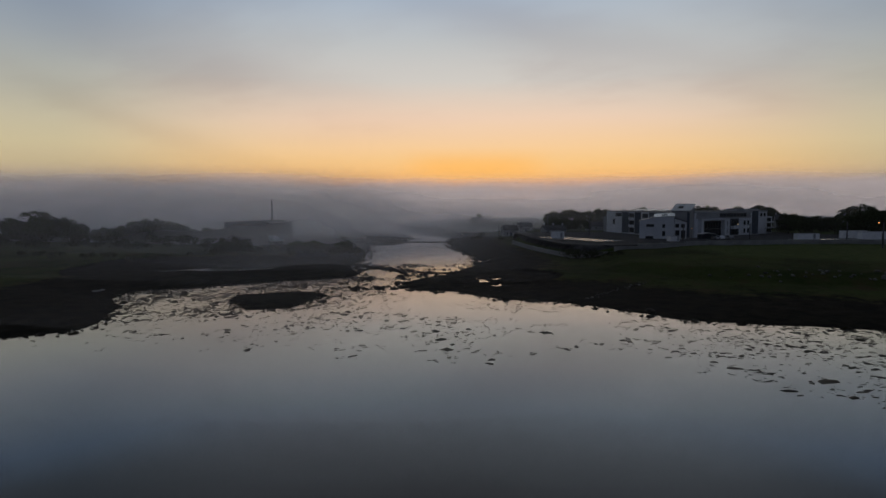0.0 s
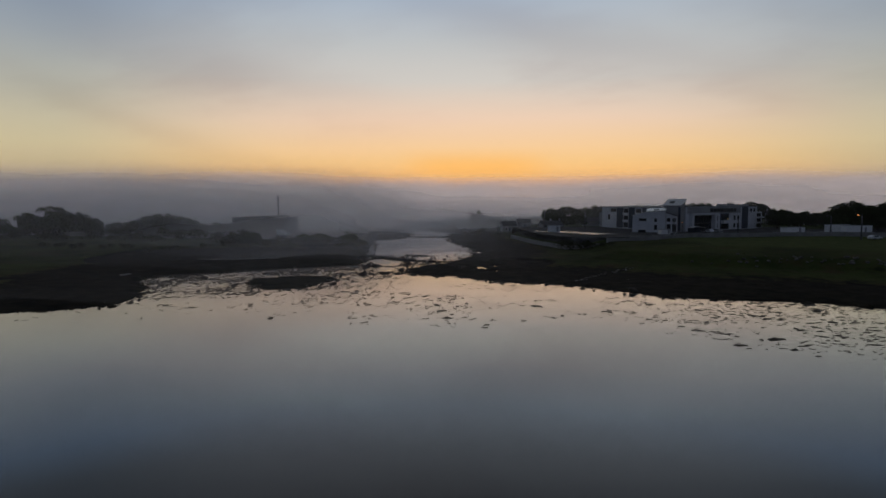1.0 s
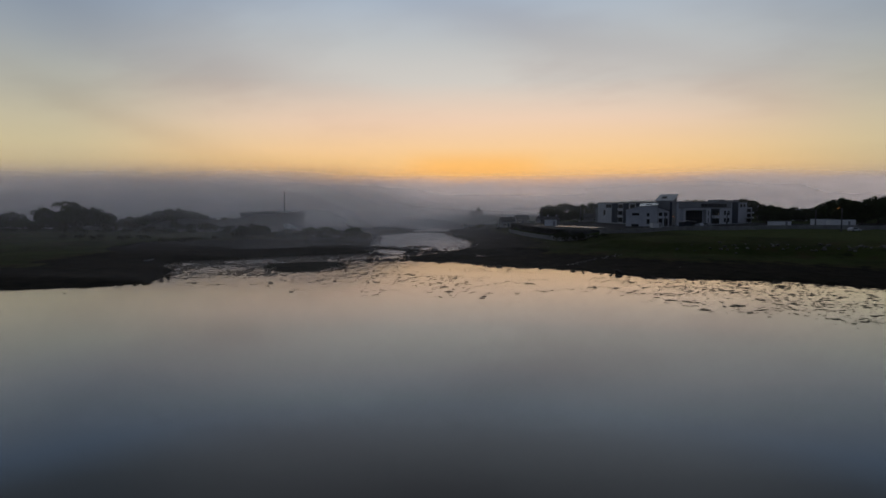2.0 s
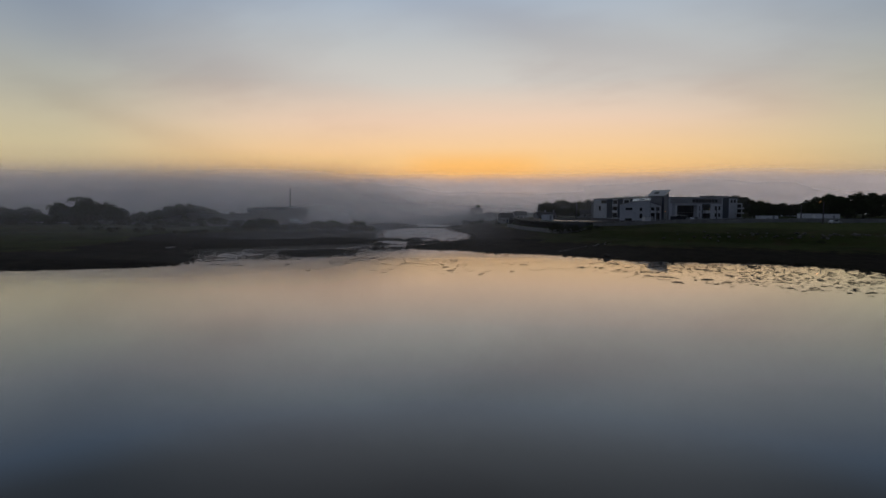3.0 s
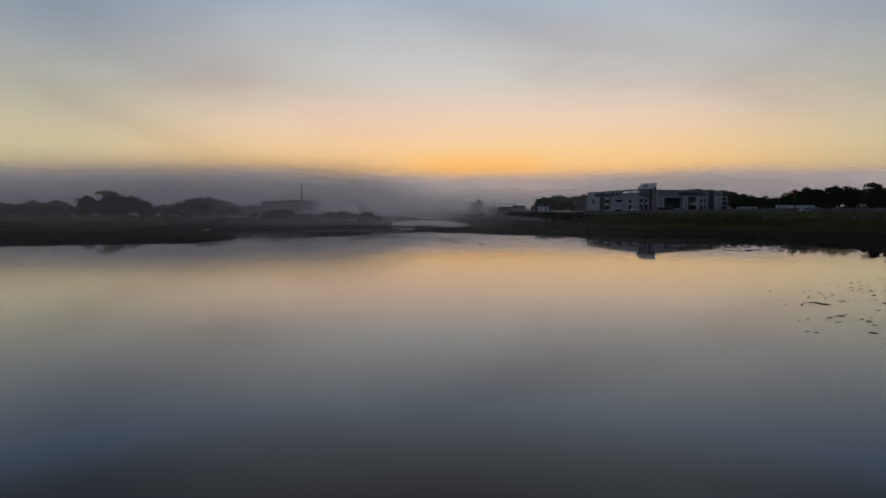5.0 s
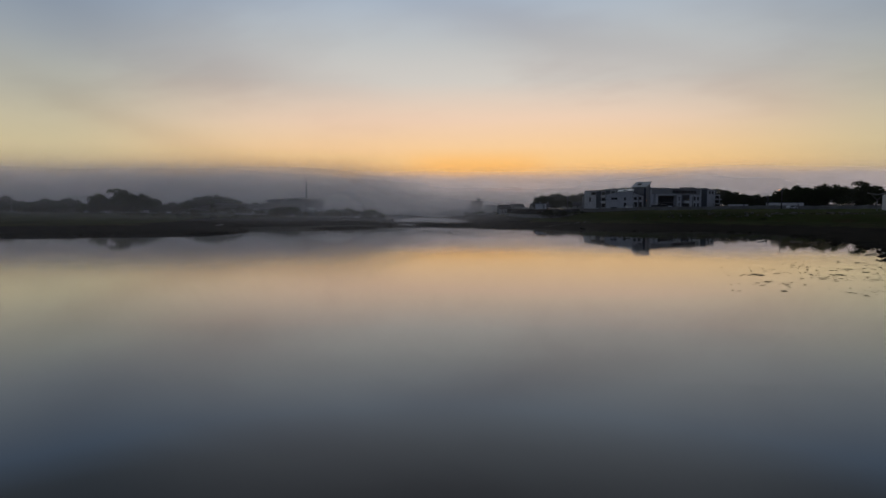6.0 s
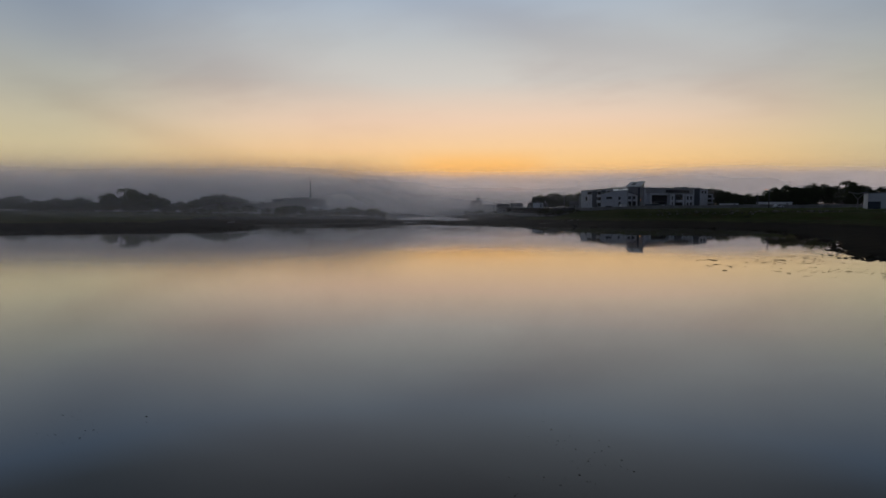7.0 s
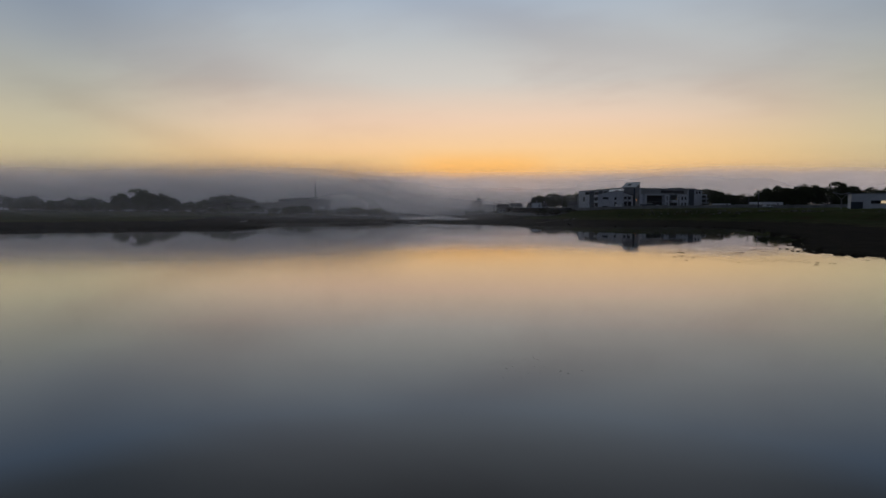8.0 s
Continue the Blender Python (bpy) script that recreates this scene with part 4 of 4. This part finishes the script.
def parked_car(x, y, turn, paint, label):
    z = ground_at(x, y) + 0.1
    root = thing("car", pose(x, y, z, 0, 0, turn), label, "car", "parked cars")
    part("body", prism([(-2.1, 0.35), (2.1, 0.35), (2.15, 0.75), (1.25, 0.92), (0.55, 1.42), (-1.3, 1.45), (-1.95, 0.95), (-2.15, 0.8)], -0.85, 0.85), paint, root)
    part("windscreen", prism([(0.62, 1.34), (1.18, 0.95), (1.2, 0.97), (0.64, 1.37)], -0.7, 0.7), GLASS, root)
    for s in (-1, 1):
        part("side_window", boxed(-1.25, 0.5, s * 0.855 - 0.006, s * 0.855 + 0.006, 0.98, 1.34), GLASS, root)
        for wx in (-1.3, 1.3):
            wheel = part("wheel", rod(bmesh.new(), (wx, s * 0.66, 0.32), (wx, s * 0.87, 0.32), 0.32, 0.32, 14), ROOFDARK, root)
            part("rim", rod(bmesh.new(), (wx, s * 0.84, 0.32), (wx, s * 0.885, 0.32), 0.2, 0.19, 10), STEEL, wheel)


parked_car(137, 180, 15, RENDER, "white car parked behind the boundary wall")
parked_car(106, 229, 100, RENDER, "white car parked below the apartments")
parked_car(110, 230, 95, GREYREND, "grey car parked below the apartments")
parked_car(140, 235, 90, PANEL, "dark blue car parked beside the yard")


# ---------------------------------------------------------------- stones
def stone_mesh(seed, flat=0.7):
    g = np.random.default_rng(seed)
    bm = bmesh.new()
    bmesh.ops.create_icosphere(bm, subdivisions=2, radius=1.0)
    off = g.random(3) * 50
    for v in bm.verts:
        k = 1 + 0.35 * noise.noise(Vector(v.co * 1.1) + Vector(off)) + 0.14 * noise.noise(Vector(v.co * 2.7) + Vector(off))
        v.co = Vector((v.co.x * k * 1.15, v.co.y * k, max(v.co.z, -0.6) * k * flat))
    return bm


PALE = [mesh_of("boulder", stone_mesh(s), STONE) for s in range(5)]
DARK = [mesh_of("rock", stone_mesh(s + 20, 0.55), WETROCK) for s in range(5)]


def lay_stone(name, me, x, y, size, label, group, sink=0.25):
    ob = new(name, me)
    z = max(ground_at(x, y), -0.25)
    ob.matrix_world = pose(x, y, z + size * sink, random.uniform(-14, 14), random.uniform(-14, 14), random.uniform(0, 360)) @ Matrix.Diagonal((size, size * random.uniform(0.8, 1.1), size * random.uniform(0.8, 1.1), 1))
    return tagged(ob, label, "stone", group)


random.seed(11)
for i in range(90):
    u = random.random() ** 0.8
    x = 56 + 64 * u + random.gauss(0, 1.5)
    y = 134 - 24 * u + random.gauss(0, 2.2)
    lay_stone("boulder", random.choice(PALE), x, y, random.choice((0.18, 0.25, 0.3, 0.4, 0.55)), "pale weathered boulder on the grassy embankment", "boulders along the embankment")
for i in range(34):
    u = i / 33
    x, y = 27 + 17 * u + random.gauss(0, 0.5), 112 + 17 * u + random.gauss(0, 0.6)
    lay_stone("boulder", random.choice(PALE), x, y, random.uniform(0.12, 0.28), "half-buried grey stone along an old slipway", "stones along the old slipway")
for i in range(26):
    u = random.random()
    lay_stone("boulder", random.choice(PALE), 118 + 60 * u, 96 - 30 * u + random.gauss(0, 3), random.uniform(0.2, 0.45), "pale weathered boulder on the grassy embankment", "boulders along the embankment")
lay_stone("rock", DARK[0], 34.9, 99.5, 0.75, "dark round rock standing in the shallows", "rocks in the pool", 0.4)
for x, y, s in ((-3, 199, 0.8), (-1.5, 186, 0.7), (1, 181, 0.9), (3.5, 180, 0.6), (4.8, 176, 0.8), (2, 173, 0.6), (6.4, 183, 0.9), (-1, 170, 0.6), (7.4, 178, 0.7),
                (-27, 203, 1.2), (-25.5, 201, 0.9), (-26.6, 212, 1.0), (-4, 178, 0.5), (0.2, 176, 0.5), (-28, 240, 1.2), (5.5, 203, 1.0)):
    lay_stone("rock", DARK[int(abs(x * 7)) % 5], x, y, s * 0.55, "dark wet rock standing in the still pool", "rocks in the pool", 0.4)


# ---------------------------------------------------------------- seaweed, rapids and grass
def scatter(count, x0, x1, y0, y1, weight, seed):
    """Places in a rectangle, kept by a weight between 0 and 1."""
    g = np.random.default_rng(seed)
    px, py = g.uniform(x0, x1, count), g.uniform(y0, y1, count)
    keep = g.random(count) < weight(px, py)
    return px[keep], py[keep]


def clumps(name, px, py, sizes, mat, label, category, seed, height=0.2, base=-0.03, points=11, thin=(0.18, 0.6), turning=0.35, torn=0):
    """Flat ragged clumps that break the water's surface, as one mesh."""
    g = np.random.default_rng(seed)
    co, tris = [], []
    if torn:        # each clump is a few torn rags
        px, py, sizes = (np.repeat(v, torn) for v in (px, py, sizes))
        px, py = px + g.normal(0, 0.75, len(px)) * sizes, py + g.normal(0, 1.0, len(py)) * sizes
        sizes = sizes * g.uniform(0.3, 0.85, len(px))
    for x, y, s in zip(px, py, sizes):
        n = len(co)
        turn, stretch = g.normal(0, turning), g.uniform(*thin)
        h = height * min(s, 1.2) * g.uniform(0.5, 1.2)
        co.append((x + g.normal(0, 0.1) * s, y, base + h))
        rad = g.uniform(0.35, 1.0, points)
        for i in range(points):
            a = 2 * math.pi * i / points
            dx, dy = math.cos(a) * rad[i] * s, math.sin(a) * rad[i] * s * stretch
            co.append((x + dx * math.cos(turn) - dy * math.sin(turn), y + dx * math.sin(turn) + dy * math.cos(turn), base))
        for i in range(points):
            a = 2 * math.pi * (i + 0.5) / points
            r = 0.5 * min(rad[i], rad[(i + 1) % points])
            dx, dy = math.cos(a) * r * s, math.sin(a) * r * s * stretch
            co.append((x + dx * math.cos(turn) - dy * math.sin(turn), y + dx * math.sin(turn) + dy * math.cos(turn), base + h * g.uniform(0.5, 1.0)))
        for i in range(points):
            j = (i + 1) % points
            tris += [(n, n + 1 + points + (i - 1) % points, n + 1 + points + i), (n + 1 + i, n + 1 + j, n + 1 + points + i), (n + 1 + i, n + 1 + points + i, n + 1 + points + (i - 1) % points)]
    me = bpy.data.meshes.new(name)
    me.from_pydata(co, [], tris)
    me.materials.append(mat)
    return tagged(new(name, me), label, category, kind="stuff")


def patchy(px, py, size=9.0, sharp=3.0):
    return np.clip(0.5 + sharp * rough_noise(px, py, size, 3), 0, 1)


def left_weight(px, py):
    wet = -inland(px, py, LEFT_LAND)
    near = np.interp(py, [72, 84, 95, 106, 115, 150], [0, 0.09, 0.3, 0.7, 0.9, 1.0])
    side = np.interp(px, [-72, -60, -24, -14, -5], [1, 1, 0.9, 0.35, 0.05])
    return np.where(wet > -1.5, near * side * (0.25 + 0.75 * patchy(px, py, 7, 2.4)), 0)


def right_weight(px, py):
    off = -inland(px, py, RIGHT_LAND)
    reach = np.interp(px, [0, 20, 35, 50, 64], [26, 30, 27, 24, 22])
    return np.where((off > -1) & (off < reach), np.interp(off / reach, [0, 0.12, 0.3, 0.7, 1], [1.0, 0.2, 0.28, 0.2, 0]) * np.maximum(patchy(px * 0.6, py, 5, 5.5), np.interp(off, [0, 8, 17], [0.8, 0.6, 0]) * np.clip((px - 25) / 20, 0, 1)), 0)


def near_weight(px, py):
    """A drift of weed streaks that lies off the tip of the spit."""
    d = np.hypot((px - 37.5 - 0.45 * (py + 6)) / 12.5, (py + 6) / 15)
    return np.interp(d, [0, 0.6, 1.0, 1.25], [0.8, 0.7, 0.25, 0]) * patchy(px, py, 4, 2.5)


def mat_weight(px, py):
    """Fine weed that lies on the still bay behind the spit."""
    d = np.hypot((px - 58) / 34, (py - 78) / 36)
    return np.where(inland(px, py, RIGHT_LAND) < 1, np.interp(d, [0, 0.75, 1.0], [1, 0.8, 0]) * (0.25 + 0.75 * patchy(px * 0.4, py, 4, 2.5)), 0)


def open_weight(px, py):
    """Sparse drifts of weed over the shallows between the two shores."""
    d = np.hypot((px - 6 - 0.25 * (py - 88)) / 30, (py - 90) / 19)
    return np.interp(d, [0, 0.6, 1.0, 1.3], [0.32, 0.28, 0.12, 0]) * patchy(px * 0.5, py, 5, 3.6) * (inland(px, py, RIGHT_LAND) < -3)


gs = np.random.default_rng(3)
px, py = scatter(24000, -76, -4, 72, 152, left_weight, 1)
clumps("seaweed", px, py, gs.gamma(2.0, 0.12, len(px)) + 0.18, WEED, "dark ragged seaweed clumps in the shallows", "seaweed", 2, 0.16, -0.01, 8, (0.7, 1.8), 0.5, 3)
px, py = scatter(9000, -30, 45, 66, 116, open_weight, 41)
clumps("seaweed", px, py, gs.gamma(1.2, 0.17, len(px)) + 0.15, WEED, "sparse drifts of weed over the shallows", "seaweed", 42, 0.08, -0.004, 8, (0.5, 1.6), 0.3, 3)
px, py = scatter(15000, -14, 72, 56, 132, right_weight, 4)
clumps("seaweed", px, py, gs.gamma(1.1, 0.2, len(px)) + 0.11, WEED, "scattered seaweed clumps off the dark shore", "seaweed", 5, 0.07, -0.004, 8, (0.3, 1.0), 0.2, 3)
px, py = scatter(12000, 14, 66, -45, 56, near_weight, 6)
clumps("seaweed", px, py, gs.gamma(1.5, 0.1, len(px)) + 0.13, WEED, "thin floating seaweed streaks beside the low spit", "seaweed", 7, 0.12, -0.004, 8, (0.3, 1.1), 0.5, 2)
px, py = scatter(7000, 24, 80, 36, 100, mat_weight, 16)
clumps("seaweed", px, py, gs.gamma(1.6, 0.15, len(px)) + 0.16, WEED, "fine weed lying on the still bay", "seaweed", 17, 0.1, -0.004, 7, (0.25, 0.8), 0.2)
for cx, cy, rx, ry, seed in ((-14, -54, 6, 4, 61), (0.5, -57.5, 3, 4, 62)):
    px, py = scatter(1600, cx - rx, cx + rx, cy - ry, cy + ry, lambda a, b: np.exp(-((a - cx) / rx) ** 2 * 2 - ((b - cy) / ry) ** 2 * 2) * patchy(a, b, 1.5, 3), seed)
    clumps("seaweed", px, py, gs.gamma(1.3, 0.008, len(px)) + 0.014, WEED, "tiny torn weed flecks on the open water", "seaweed", seed + 9, 0.2, -0.002, 6, (0.4, 1.2), 1.0)
px, py = scatter(3600, -26, 4, 128, 186, lambda a, b: np.where(inland(a, b, RIGHT_LAND) < 0, 0.55 * patchy(a, b, 5, 3), 0), 8)
clumps("rapids_stones", px, py, gs.gamma(1.6, 0.2, len(px)) + 0.12, WETROCK, "dark stones breaking the shallow rapids", "stones", 9, 0.45)
# ragged wrack and stones along both waterlines
g2 = np.random.default_rng(15)
for outline, label in ((RIGHT_LAND, "ragged wrack along the dark shore"), (LEFT_LAND, "ragged wrack along the misty shore"), (BAR, "ragged wrack on the gravel bar"), (WEIR, "dark stones of the low weir")):
    pts = []
    for a, b in zip(outline, outline[1:] + outline[:1]):
        length = math.hypot(b[0] - a[0], b[1] - a[1])
        if length > 120:
            continue
        for i in range(int(length * 5)):
            t = g2.random()
            pts.append((a[0] + (b[0] - a[0]) * t + g2.normal(0, 1.1), a[1] + (b[1] - a[1]) * t + g2.normal(0, 1.1)))
    px, py = np.array(pts).T
    clumps("shore_wrack", px, py, gs.gamma(1.6, 0.2, len(px)) + 0.1, WETROCK if outline is WEIR else WEED, label, "seaweed", 21, 0.34, -0.05)


def grass_tufts(name, count, x0, x1, y0, y1, seed, label):
    g = np.random.default_rng(seed)
    px, py = g.uniform(x0, x1, count), g.uniform(y0, y1, count)
    h, zone = relief(px, py)
    keep = (zone < 1.3) & (g.random(count) < zone * (0.35 + 0.65 * patchy(px, py, 12, 2))) & (h > 0.5)
    px, py, h = px[keep], py[keep], h[keep]
    co, tris = [], []
    for x, y, z in zip(px, py, h):
        s = g.uniform(0.06, 0.15)
        for k in range(3):
            a = g.uniform(0, math.pi)
            n = len(co)
            lean = g.normal(0, 0.12, 2)
            co += [(x - math.cos(a) * s * 0.5, y - math.sin(a) * s * 0.5, z - 0.1), (x + math.cos(a) * s * 0.5, y + math.sin(a) * s * 0.5, z - 0.1), (x + lean[0], y + lean[1], z + s)]
            tris.append((n, n + 1, n + 2))
    me = bpy.data.meshes.new(name)
    me.from_pydata(co, [], tris)
    me.materials.append(TURF)
    tagged(new(name, me), label, "grass", kind="stuff")


# a bleached log left by the tide on the mud
root = thing("driftwood_log", pose(-70.5, 121.5, ground_at(-70.5, 121.5) + 0.1, 0, 0, 12), "bleached driftwood log lying on the dark mud", "log")
part("trunk", rod(rod(bmesh.new(), (-1.1, 0, 0), (0.2, 0.1, 0.12), 0.12, 0.15, 8), (0.2, 0.1, 0.12), (1.2, 0, 0.3), 0.15, 0.07, 8), CONCRETE, root, smooth=True)
part("branch", rod(bmesh.new(), (0.3, 0.1, 0.15), (0.8, 0.5, 0.55), 0.06, 0.02, 6), CONCRETE, root, smooth=True)

grass_tufts("rough_grass", 16000, 5, 130, 95, 206, 31, "rough tussocky grass on the embankment")
grass_tufts("rough_grass", 9000, -190, -30, 95, 215, 32, "rough tussocky grass on the misty flats")
